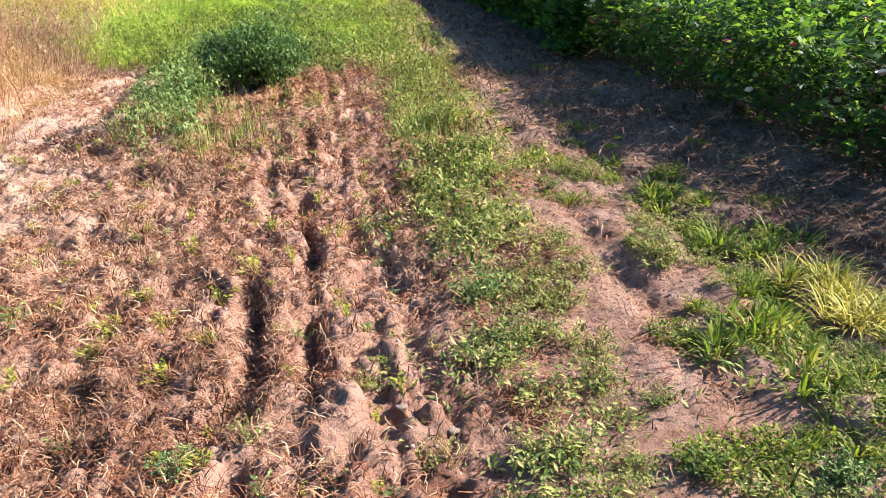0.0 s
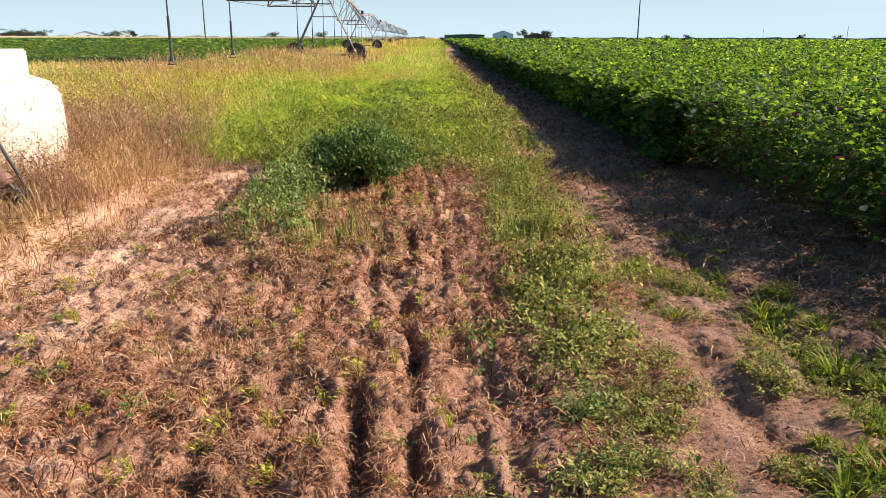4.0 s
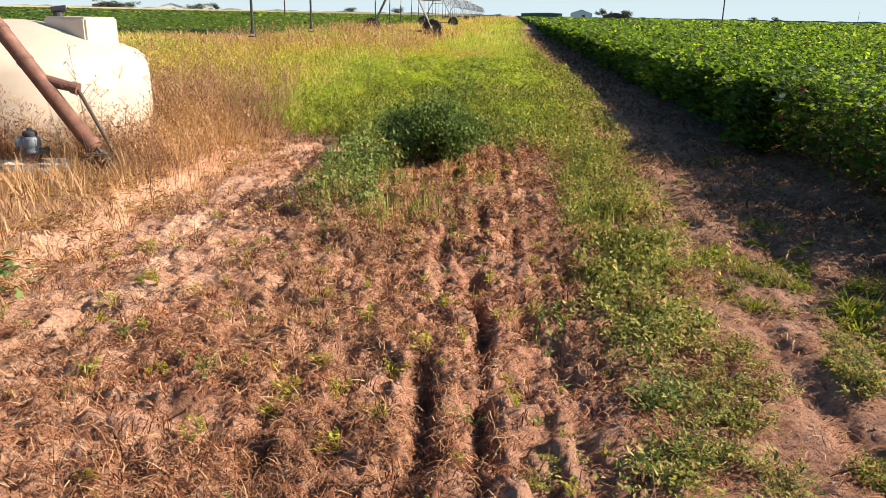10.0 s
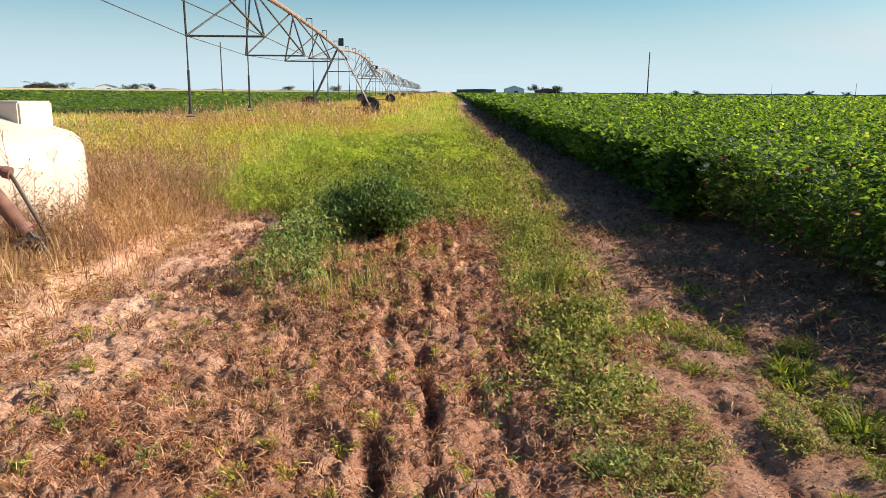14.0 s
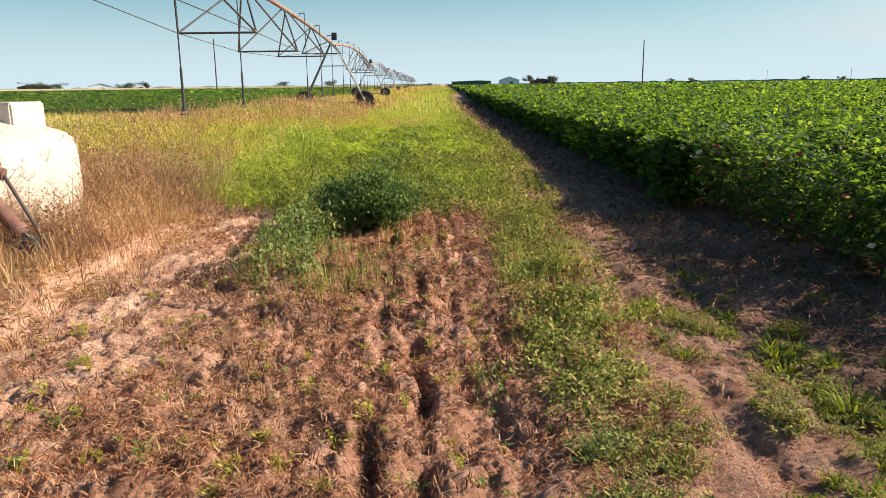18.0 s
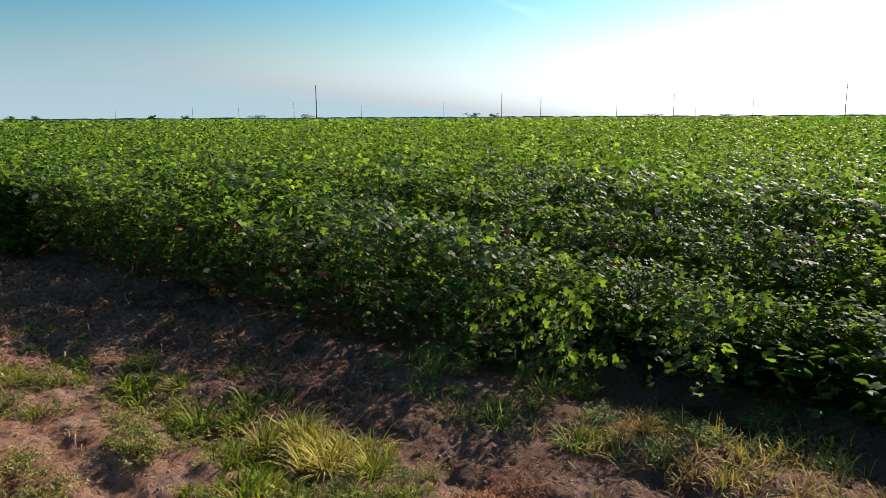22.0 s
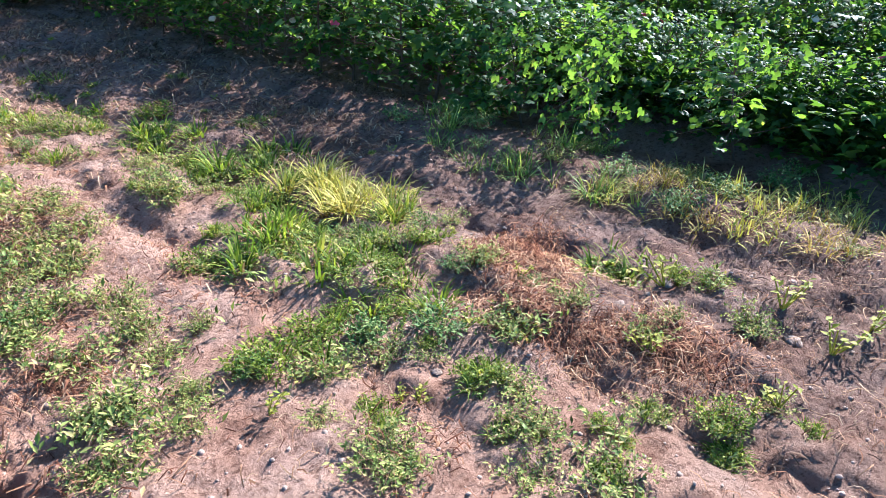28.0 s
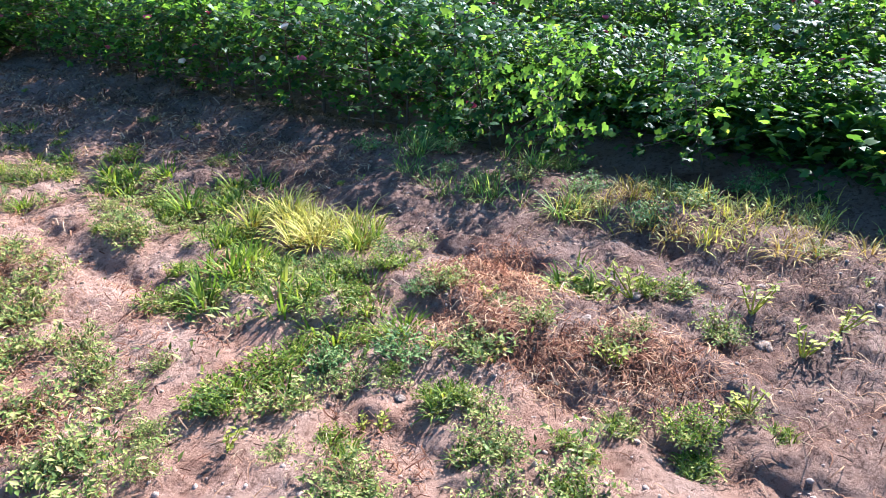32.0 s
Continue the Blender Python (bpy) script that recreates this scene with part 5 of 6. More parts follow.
def build_tufts():
    rng = np.random.default_rng(41)
    green = Nursery([grass_tuft(rng, "bright green grass tuft on sandy soil", TUFT, 210, 0.105, 0.09, 0.0085), grass_tuft(rng, "bright green grass tuft on sandy soil", TUFT, 150, 0.095, 0.06, 0.008), grass_tuft(rng, "spreading green grass tuft on sandy soil", TUFT, 250, 0.10, 0.12, 0.0085)], rng, 1.08)
    for x, y, s in ((1.93, 6.06, 1.2), (1.52, 5.18, 0.8), (1.32, 4.35, 0.75), (1.84, 4.95, 0.9), (1.6, 4.67, 0.8), (1.91, 4.8, 0.9), (2.05, 4.26, 1.35), (2.21, 3.5, 1.1), (1.87, 3.6, 0.8), (1.83, 3.04, 1.0), (1.82, 2.72, 1.0)):
        green.put(x, y, s)
    for x, y, s in ((1.82, 2.56, 0.7), (1.6, 2.85, 0.7), (1.63, 2.4, 1.0), (1.95, 2.14, 1.1), (2.0, 2.26, 0.9), (2.17, 2.14, 0.8), (1.82, 2.01, 0.9), (1.75, 1.92, 0.8), (1.36, 1.91, 0.7), (2.5, 1.49, 1.35), (1.63, 1.39, 0.9), (1.52, 1.19, 0.7), (1.29, 1.49, 0.6)):
        green.put(x, y, s)
    for x, y, s in ((1.89, 0.95, 0.55), (1.89, 0.71, 0.75), (2.13, 0.6, 0.4), (1.69, 2.61, 0.8), (1.97, 2.34, 0.8), (0.69, 4.72, 1.0), (0.8, 4.27, 1.0), (1.49, 5.05, 0.8), (1.87, 5.66, 1.0), (1.79, 4.57, 1.0), (1.99, 4.12, 1.0), (2.14, 3.35, 1.1), (1.29, 7.96, 1.0), (1.49, 6.84, 0.9), (1.77, 2.13, 1.0), (1.9, 2.9, 0.9)):
        green.put(x, y, s)
    yellow = Nursery([grass_tuft(rng, "sunlit golden-green grass clump", GRASS_GOLD, 300, 0.165, 0.13, 0.0075), grass_tuft(rng, "sunlit yellow-green grass clump", TUFT, 230, 0.15, 0.1, 0.0075)], rng, 1.0)
    for x, y, s in ((2.17, 2.92, 1.0), (2.21, 2.74, 1.05), (2.23, 2.58, 1.0), (2.2, 2.43, 0.9), (2.15, 3.05, 0.8), (1.9, 2.99, 0.7)):
        yellow.put(x, y, s, 0 if x > 2.16 and y > 2.5 else 1)
    long = Nursery([grass_tuft(rng, "long arching green grass at the crop's foot", GRASS_GREEN, 110, 0.19, 0.15, 0.0075, 74), grass_tuft(rng, "long yellowing grass at the crop's foot", GRASS_TAN, 90, 0.14, 0.15, 0.0065, 70), grass_tuft(rng, "golden grass at the crop's foot", GRASS_GOLD, 95, 0.135, 0.15, 0.006, 72)], rng)
    for x, y, k in ((3.16, 3.21, 0), (3.05, 2.86, 0), (3.06, 2.59, 0), (3.11, 2.33, 0), (3.12, 2.07, 0), (3.16, 1.83, 2), (3.2, 1.65, 1), (3.17, 1.42, 1), (3.24, 1.23, 2), (3.26, 1.02, 1), (3.24, 0.83, 1)):
        long.put(x, y, rng.uniform(0.8, 1.1), k)
    for x, y in ((3.42, 1.79), (3.44, 1.62), (3.40, 1.43), (3.46, 1.30), (3.54, 1.18), (3.55, 1.04), (3.17, 1.89), (3.27, 1.24)):
        long.put(x, y, rng.uniform(0.8, 1.1), 1 if rng.random() < 0.4 else 2)
    for k in range(16):
        yy = rng.uniform(0.3, 3.6)
        long.put(rng.uniform(3.3, 4.1), yy, rng.uniform(0.55, 0.95), 0 if yy > 2.0 else 1 + k % 2)
    for k in range(40):
        green.put(rng.uniform(1.35, 2.9), rng.uniform(3.0, 9.5), rng.uniform(0.25, 0.55))


def build_weeds():
    rng = np.random.default_rng(42)
    olive = Nursery([weed_clump(rng, "low olive-green weed spreading on dry soil", WEED, 0.2, 0.12), weed_clump(rng, "low olive-green weed spreading on dry soil", WEED, 0.16, 0.14, 22), weed_clump(rng, "greener low weed spreading on dry soil", WEED_GREEN, 0.18, 0.14, 28, 18, 0.03), weed_clump(rng, "sparse yellowing weed on dry soil", WEED, 0.15, 0.1, 14, 12)], rng, 1.05, (0.36, 0.35, 0.04, 0.25))
    for x, y, s in ((2.02, 3.82, 0.9), (1.68, 3.67, 0.7), (1.56, 3.35, 0.9), (1.41, 2.56, 1.1), (1.36, 2.69, 0.8), (1.54, 1.73, 0.8), (1.73, 1.67, 0.7), (2.66, 1.2, 0.9), (1.9, 1.49, 1.0), (1.2, 1.33, 1.0), (1.64, 0.98, 1.0), (1.52, 0.84, 0.9), (2.54, 0.94, 0.6), (1.97, 0.78, 0.6)):
        olive.put(x, y, s)
    for x, y, s in ((1.12, 3.55, 1.2), (1.0, 3.28, 1.1), (1.19, 3.25, 0.9), (1.02, 2.99, 1.0), (1.04, 2.62, 0.9), (1.0, 2.39, 0.8), (1.16, 2.24, 0.5), (0.73, 2.01, 0.8), (0.81, 1.99, 0.6), (0.67, 1.8, 0.8), (0.89, 1.82, 0.6), (0.96, 1.92, 0.6), (1.15, 1.92, 0.6), (1.17, 1.6, 0.5), (1.61, 1.61, 0.6)):
        olive.put(x, y, s)
    for x, y, s in ((0.63, 2.49, 1.2), (0.79, 2.33, 1.0), (1.0, 2.2, 0.8), (0.76, 1.88, 0.9), (0.42, 2.1, 0.6), (0.3, 2.69, 0.7), (-0.15, 2.25, 0.6), (0.12, 2.0, 0.5), (1.29, 1.81, 1.0), (0.85, 2.74, 1.1), (0.97, 3.02, 1.1), (0.7, 2.67, 1.0), (1.59, 3.26, 0.9), (1.74, 3.86, 0.8), (0.22, 2.52, 0.5)):
        olive.put(x, y, s)
    for x, y, s in ((0.71, 3.11, 1.15), (0.78, 2.72, 0.9), (0.61, 2.62, 0.8), (-0.34, 2.1, 0.7), (0.8, 3.21, 0.8)):
        olive.put(x, y, s, 2)
    leafy_kinds = [weed_clump(rng, "dense leafy green weed on sandy soil", m, r, h, 36, 20, 0.025) for m, r, h in ((TUFT, 0.15, 0.1), (TUFT, 0.12, 0.085), (WEED_GREEN, 0.13, 0.08))]
    dense = Nursery(leafy_kinds, rng, 1.0, (0.45, 0.4, 0.15))
    for x, y in ((2.16, 4.58), (1.95, 3.80), (2.30, 3.59), (1.88, 3.23), (1.94, 3.03), (1.39, 2.67), (1.52, 2.55), (1.64, 2.42), (1.83, 2.49), (1.96, 2.32), (1.88, 2.10), (2.09, 2.16), (1.71, 1.87), (1.54, 1.83), (1.38, 1.95)):
        dense.put(x, y, rng.uniform(0.55, 0.95))
    for x, y in ((1.55, 1.99), (1.17, 1.93), (1.65, 1.64), (1.64, 1.43), (1.68, 1.35), (1.32, 1.54), (1.72, 0.95), (1.72, 1.02), (1.55, 0.88), (1.91, 0.73), (1.99, 0.79), (2.51, 1.49), (2.64, 1.29), (2.69, 1.18)):
        dense.put(x, y, rng.uniform(0.55, 0.95))
    for x, y in ((1.67, 1.28), (1.23, 1.39), (1.20, 1.30), (1.56, 1.18), (1.57, 1.11), (1.43, 1.03), (2.54, 0.96), (1.89, 0.97), (2.15, 1.44), (1.92, 1.53), (2.19, 1.15), (1.20, 3.74), (1.22, 3.46), (0.98, 3.31)):
        olive.put(x, y, rng.uniform(0.5, 0.8))
    for x, y in ((1.06, 3.09), (0.83, 3.00), (0.78, 2.72), (0.96, 2.70), (1.04, 2.55), (1.00, 2.37), (0.71, 2.56), (0.70, 2.04), (0.79, 2.03), (0.63, 1.84), (0.97, 1.97), (1.35, 1.76), (1.56, 3.39), (0.91, 3.04)):
        olive.put(x, y, rng.uniform(0.5, 0.8))
    # weeds mixed in among the grass tufts
    for k in range(36):
        s = rng.random()
        olive.put(1.45 + 0.75 * s + rng.normal(0, 0.22), 4.9 - 3.1 * s + rng.normal(0, 0.25), rng.uniform(0.4, 0.85), (0, 1, 3, 2)[k % 4])
    for k in range(38):
        olive.put(rng.uniform(3.1, 4.15), rng.uniform(0.3, 3.6), rng.uniform(0.5, 1.0), (2, 0, 2, 1)[k % 4])
    # the strip of weeds along the field
    for k in range(64):
        y = 3.0 + 6.2 * rng.random()
        x = 0.85 + 0.17 * rng.normal() + 0.03 * (y - 4)
        olive.put(float(np.clip(x, 0.45, 1.5)), y, rng.uniform(0.45, 1.05) * (1.15 if y > 6 else 0.9))
    # thin growth between the furrows
    for k in range(26):
        olive.put(rng.uniform(-2.3, 0.45), 2.2 + 5 * rng.random(), rng.uniform(0.25, 0.5), 3)
    for k in range(22):
        olive.put(rng.uniform(-1.5, -0.1), rng.uniform(5.0, 8.0), rng.uniform(0.4, 0.85))
    for k in range(10):
        olive.put(rng.uniform(1.2, 2.6), rng.uniform(0.6, 6.0), rng.uniform(0.25, 0.5))
    young = Nursery([seedling(rng, "young pale-leaved weed in sandy soil", SPRIG, 0.07, 0.026), seedling(rng, "young green weed in sandy soil", WEED_GREEN, 0.065, 0.026), seedling(rng, "small upright yellowish sprig", SPRIG, 0.085, 0.02)], rng)
    for x, y, s in ((2.13, 1.11, 1.2), (2.2, 0.71, 1.0), (2.71, 0.92, 1.3), (2.59, 0.7, 1.3), (2.78, 0.65, 1.2), (2.56, 1.3, 1.2), (1.08, 1.71, 0.7), (-0.05, 7.06, 1.2), (0.32, 5.12, 0.9), (-0.0, 4.39, 0.9), (-0.23, 4.0, 1.0), (-0.59, 3.76, 1.1), (-0.75, 3.68, 1.0), (0.22, 4.35, 1.0), (-0.51, 5.09, 1.2)):
        young.put(x, y, s)
    for x, y, s in ((-0.49, 5.67, 1.3), (-0.21, 5.1, 1.0), (-0.38, 3.22, 1.1), (-0.76, 3.02, 1.0), (-0.58, 3.02, 0.9), (-0.8, 2.93, 1.0), (-1.63, 3.35, 1.2), (-1.13, 3.01, 1.2), (-1.3, 4.7, 1.0), (-2.13, 4.67, 1.0), (-0.73, 2.29, 0.8), (-0.36, 2.83, 0.9), (-0.78, 2.84, 0.8), (0.23, 2.88, 0.7), (-0.24, 3.42, 1.0), (0.24, 4.09, 0.9)):
        young.put(x, y, s)
    for k in range(240):
        young.put(rng.uniform(-2.4, 0.5), 1.9 + 6 * rng.random(), rng.uniform(0.4, 0.95), None if k % 3 else 2)
    for k in range(20):
        young.put(rng.uniform(1.3, 3.1), rng.uniform(0.6, 5), rng.uniform(0.4, 0.8))


build_grass()
build_weed_cover()
build_mounds()
build_litter()
build_clods()
bush("weed_bush", "rounded dark green bush in the weeds", (-0.72, 8.05), 0.6, 0.55, 0.58, 15000, 0.05, BUSH, 31)
bush("weed_bush", "leafy green bush on the bank by the field", (-2.52, 3.0), 0.46, 0.58, 0.5, 7500, 0.06, BUSH, 32, LOBED_V * (0.7, 1, 1), LOBED_F)
build_dry_weeds()
build_stalks()
build_tufts()
build_weeds()


# ---- white tank, leaning pipe and pump ----
def build_tank():
    ob = thing("water_tank", "low white plastic tank with a box-shaped hatch", "tank", (-5.11, 7.95, 0.05), rz=20)
    bm = bmesh.new()
    lathe(bm, [(0, 0), (1.27, 0), (1.30, 0.05), (1.31, 0.5), (1.30, 0.84), (1.275, 0.92), (1.20, 0.985), (0.95, 1.08), (0.62, 1.19), (0.3, 1.265), (0.12, 1.285), (0, 1.288)], 64)
    part("body", bm, POLY, ob, shade=True)
    bm = bmesh.new()
    box(bm, (0.5, 0.5, 0.54), (0.70, -0.10, 1.05), -30, 0.02)
    part("hatch", bm, POLY, ob)
    bm = bmesh.new()
    tube(bm, (0.5, -0.15, 1.27), (0.5, -0.15, 1.36), 0.05, 12)
    tube(bm, (0.44, -0.15, 1.38), (0.58, -0.15, 1.40), 0.035, 10)
    part("valve", bm, HOSE, ob, "black fitting on the hatch")


build_tank()


def build_pump_stand():
    """A rusty pipe that rises aslant over the tank, held by thin braces."""
    ob = thing("slanted_pipe", "rust-brown steel pipe slanting up from the ground", "pipe", (-3.42, 6.35, 0.12))
    foot, top = Vector((0, 0, 0.2)), Vector((-2.13, 0.35, 2.83))
    bm = bmesh.new()
    tube(bm, foot, top, 0.064, 20)
    part("pipe", bm, RUST, ob, shade=True)
    way = (top - foot).normalized()
    for s in (0.02,):
        bm = bmesh.new()
        tube(bm, foot + way * s, foot + way * (s + 0.05), 0.078, 20)
        part("flange", bm, RUST, ob)
    outlet = foot + way * 0.66
    bm = bmesh.new()
    tube(bm, outlet + Vector((0.26, 0.05, -0.03)), (0.24, 0.1, -0.1), 0.016, 8)
    part("brace", bm, WOOD, ob)
    bm = bmesh.new()
    tube(bm, foot + way * 0.4 + Vector((0.0, 0.06, 0)), (0.12, 0.26, -0.1), 0.012, 8)
    part("brace", bm, GALV, ob)
    for q in (0.18, 0.3):
        bm = bmesh.new()
        tube(bm, foot + Vector((0.02, 0, 0.02)), (q, -0.04, -0.12), 0.011, 6)
        part("foot_rod", bm, GALV, ob)
    for q in range(4):
        bm = bmesh.new()
        at = foot + way * (0.9 + 0.32 * q)
        tube(bm, at, at + way * 0.035, 0.0685, 20)
        part("seam", bm, RUST, ob)
    bm = bmesh.new()
    tube(bm, (0.06, -0.06, -0.32), (0.06, -0.06, 0.16), 0.02, 8)
    part("stake", bm, RUST, ob, "red steel stake")
    bm = bmesh.new()
    box(bm, (0.2, 0.12, 0.1), (0.02, 0, 0.12), 20, 0.01)
    box(bm, (0.05, 0.22, 0.16), (0.1, 0, 0.06), 30, 0.01)
    part("bracket", bm, GALV, ob)
    bm = bmesh.new()
    tube(bm, outlet + Vector((0.0, 0.03, 0.04)), outlet + Vector((0.22, 0.05, -0.01)), 0.05, 14, 0.042)
    tube(bm, outlet + Vector((0.21, 0.05, -0.01)), outlet + Vector((0.26, 0.055, -0.025)), 0.054, 14)
    part("valve", bm, RUST, ob)
    ob = thing("post", "weathered post under the upper pipe end", "post", (-5.65, 6.66, 0.1))
    bm = bmesh.new()
    tube(bm, (0, 0, -0.2), (0, 0, 2.7), 0.05, 10)
    part("shaft", bm, RUST, ob)

    ob = thing("concrete_pad", "small weathered concrete pad in dead grass", "pad", (-3.84, 6.3, 0.10), rz=8)
    bm = bmesh.new()
    box(bm, (0.56, 0.32, 0.15), (-0.04, 0, 0.03), 0, 0.03)
    bmesh.ops.subdivide_edges(bm, edges=bm.edges[:], cuts=3, use_grid_fill=True)
    rough = random.Random(4)
    for v in bm.verts:
        v.co += Vector((rough.uniform(-1, 1), rough.uniform(-1, 1), rough.uniform(-1.2, 0.8))) * 0.016
    part("slab", bm, CONCRETE, ob)

    ob = thing("pump", "grey-blue pump on a concrete pad", "pump", (-3.95, 6.3, 0.19), rz=12)
    bm = bmesh.new()
    box(bm, (0.16, 0.13, 0.025), (0, 0, 0.0125), 0, 0.006)
    box(bm, (0.11, 0.09, 0.07), (0, 0, 0.06), 8, 0.01)
    part("base", bm, RUST, ob)
    bm = bmesh.new()
    lathe(bm, [(0, 0.09), (0.062, 0.09), (0.07, 0.105), (0.062, 0.12), (0.056, 0.135), (0.068, 0.145), (0.072, 0.175), (0.070, 0.215), (0.055, 0.232), (0, 0.232)], 28)
    part("motor", bm, MOTOR, ob, "grey-blue motor", shade=True)
    for q in range(9):
        bm = bmesh.new()
        box(bm, (0.006, 0.008, 0.06), (0.072 * math.cos(0.7 * q), 0.072 * math.sin(0.7 * q), 0.185), math.degrees(0.7 * q))
        part("fin", bm, MOTOR, ob)
    bm = bmesh.new()
    lathe(bm, [(0, 0.232), (0.05, 0.232), (0.058, 0.24), (0.058, 0.262), (0.045, 0.275), (0.022, 0.282), (0.02, 0.3), (0, 0.3)], 24)
    part("cap", bm, HOSE, ob, "dark domed cap")
    bm = bmesh.new()
    box(bm, (0.06, 0.07, 0.085), (-0.085, -0.02, 0.19), 15, 0.008)
    part("terminal_box", bm, MOTOR, ob)
    bm = bmesh.new()
    tube(bm, (-0.085, -0.055, 0.15), (-0.07, -0.075, 0.03), 0.008, 8)
    part("cable", bm, HOSE, ob)
    bm = bmesh.new()
    tube(bm, (0.05, 0, 0.11), (0.12, 0, 0.11), 0.022, 12)
    tube(bm, (0.115, 0, 0.11), (0.13, 0, 0.11), 0.036, 12)
    part("outlet", bm, GALV, ob)
    ob = thing("ground_pipe", "pale pipe lying in dead grass by the pump", "pipe", (-4.1, 6.32, 0.16), rz=4)
    bm = bmesh.new()
    tube(bm, (-1.5, 0, 0), (0, 0, 0.02), 0.03, 12)
    part("pipe", bm, CONCRETE, ob, shade=True)


build_pump_stand()


# ---- centre-pivot irrigation line ----
def line_x(y):
    return float(np.interp(y, (-2, 45, 92, 139, 186, 600), (-5.15, -6.39, -8.9, -10.3, -11.4, -20.0)))


SPAN, FIRST = 47.0, -2.0


def pipe_z(s):
    return 3.8 + 2.6 * s * (1 - s)


def sweep(bm, pts, r, seg):
    """One round tube along points that run on in y."""
    rings = []
    for p in pts:
        rings.append([bm.verts.new(p + Vector((r * math.cos(2 * math.pi * j / seg), 0, r * math.sin(2 * math.pi * j / seg)))) for j in range(seg)])
    for lo, hi in zip(rings, rings[1:]):
        for j in range(seg):
            bm.faces.new((lo[j], hi[j], hi[(j + 1) % seg], lo[(j + 1) % seg]))


def build_span(k):
    y0 = FIRST + k * SPAN
    slope = (line_x(y0) - line_x(y0 + SPAN)) / SPAN
    ob = thing("irrigation_span", "galvanised irrigation pipe on a truss of rods", "irrigation span", (line_x(y0), y0, 0), group="spans of the irrigation line", rz=math.degrees(math.atan(slope)))
    bm = bmesh.new()
    pts = [Vector((0, s * SPAN, pipe_z(s))) for s in np.linspace(0, 1, 15)]
    sweep(bm, pts, 0.085, 10)
    part("pipe", bm, LINE_PIPE, ob, "rust-stained pipe")
    nodes = [0.472, 0.606, 0.755, 0.893]
    depth = dict(zip(nodes, (1.6, 1.77, 1.55, 0.95)))
    for side in (-1, 1):
        bm = bmesh.new()
        way = [pts[0]] + [Vector((side * 1.0, s * SPAN, pipe_z(s) - depth[s])) for s in nodes] + [pts[-1]]
        sweep(bm, way, 0.011, 6)
        part("truss_rod", bm, GALV, ob)
    for s in nodes:
        bm = bmesh.new()
        z = pipe_z(s) - depth[s]
        tube(bm, (-1, s * SPAN, z), (1, s * SPAN, z), 0.028, 6)
        part("spreader", bm, GALV, ob)
        for side in (-1, 1):
            bm = bmesh.new()
            for d in (-0.5, 0.5):
                q = s + d * 0.138
                tube(bm, (side * 1.0, s * SPAN, z), (0, q * SPAN, pipe_z(q)), 0.03, 6)
            part("strut", bm, GALV, ob)
    spots = (18.3, 23.6, 35.4, 40.0, 44.5) if k == 0 else tuple(np.arange(4, 47, 6.2))
    for y in spots:
        s = y / SPAN
        top = pipe_z(s)
        bm = bmesh.new()
        tube(bm, (0, y, top), (0, y, top + 0.22), 0.018, 6)
        tube(bm, (0, y, top + 0.22), (0.22, y, top + 0.22), 0.018, 6)
        tube(bm, (0.22, y, top + 0.22), (0.22, y, 1.9), 0.016, 6)
        tube(bm, (0.22, y, 1.9), (0.22, y, 1.1), 0.028, 8)
        drop = part("drop_hose", bm, HOSE, ob)
        bm = bmesh.new()
        tube(bm, (0.22, y, 1.1), (0.22, y, 1.0), 0.035, 8, 0.06)
        tube(bm, (0.22, y, 0.95), (0.22, y, 0.93), 0.09, 10)
        tube(bm, (0.16, y, 1.0), (0.16, y, 0.94), 0.008, 4)
        tube(bm, (0.28, y, 1.0), (0.28, y, 0.94), 0.008, 4)
        part("nozzle", bm, HOSE, drop)


def wheel_mesh(bm, at, r=0.6, w=0.34):
    m = pose(*at, 90, 0, 0)
    segs, prof = 28, [(r * 0.52, -w / 2), (r * 0.9, -w / 2), (r, -w * 0.36), (r, w * 0.36), (r * 0.9, w / 2), (r * 0.52, w / 2)]
    rings = []
    for k in range(segs):
        a = 2 * math.pi * k / segs
        g = 1.03 if k % 2 else 0.98
        rings.append([bm.verts.new(m @ Vector((q * g * math.cos(a), q * g * math.sin(a), z))) for q, z in prof])
    for k in range(segs):
        a, b = rings[k], rings[(k + 1) % segs]
        for j in range(len(prof)):
            bm.faces.new((a[j], b[j], b[(j + 1) % len(prof)], a[(j + 1) % len(prof)]))


def build_tower(k):
    y = FIRST + k * SPAN
    x = line_x(y)
    ob = thing("pivot_tower", "steel drive tower with two rubber wheels", "irrigation tower", (x, y, 0), group="towers of the irrigation line")
    half = 1.75
    for side in (-1, 1):
        for d in (-0.12, 0.12):
            bm = bmesh.new()
            tube(bm, (side * half, d * 2.0, 0.62), (side * 0.15, d, 3.8), 0.035, 6)
            part("leg", bm, GALV, ob)
        bm = bmesh.new()
        wheel_mesh(bm, (side * half, 0, 0.58))
        tyre = part("wheel", bm, RUBBER, ob, "black rubber tyre")
        bm = bmesh.new()
        tube(bm, (side * half, -0.1, 0.58), (side * half, 0.1, 0.58), 0.33, 16)
        part("rim", bm, GALV, tyre)
    bm = bmesh.new()
    box(bm, (2 * half, 0.1, 0.1), (0, 0, 0.5))
    part("base_beam", bm, GALV, ob)
    bm = bmesh.new()
    for z, wv in ((2.6, 0.75),):
        tube(bm, (-wv, 0.1, z), (wv, 0.1, z), 0.025, 6)
    part("cross_brace", bm, GALV, ob)
    bm = bmesh.new()
    box(bm, (0.28, 0.28, 0.42), (0.1, 0, 4.25), bevel=0.02)
    part("control_box", bm, HOSE, ob)


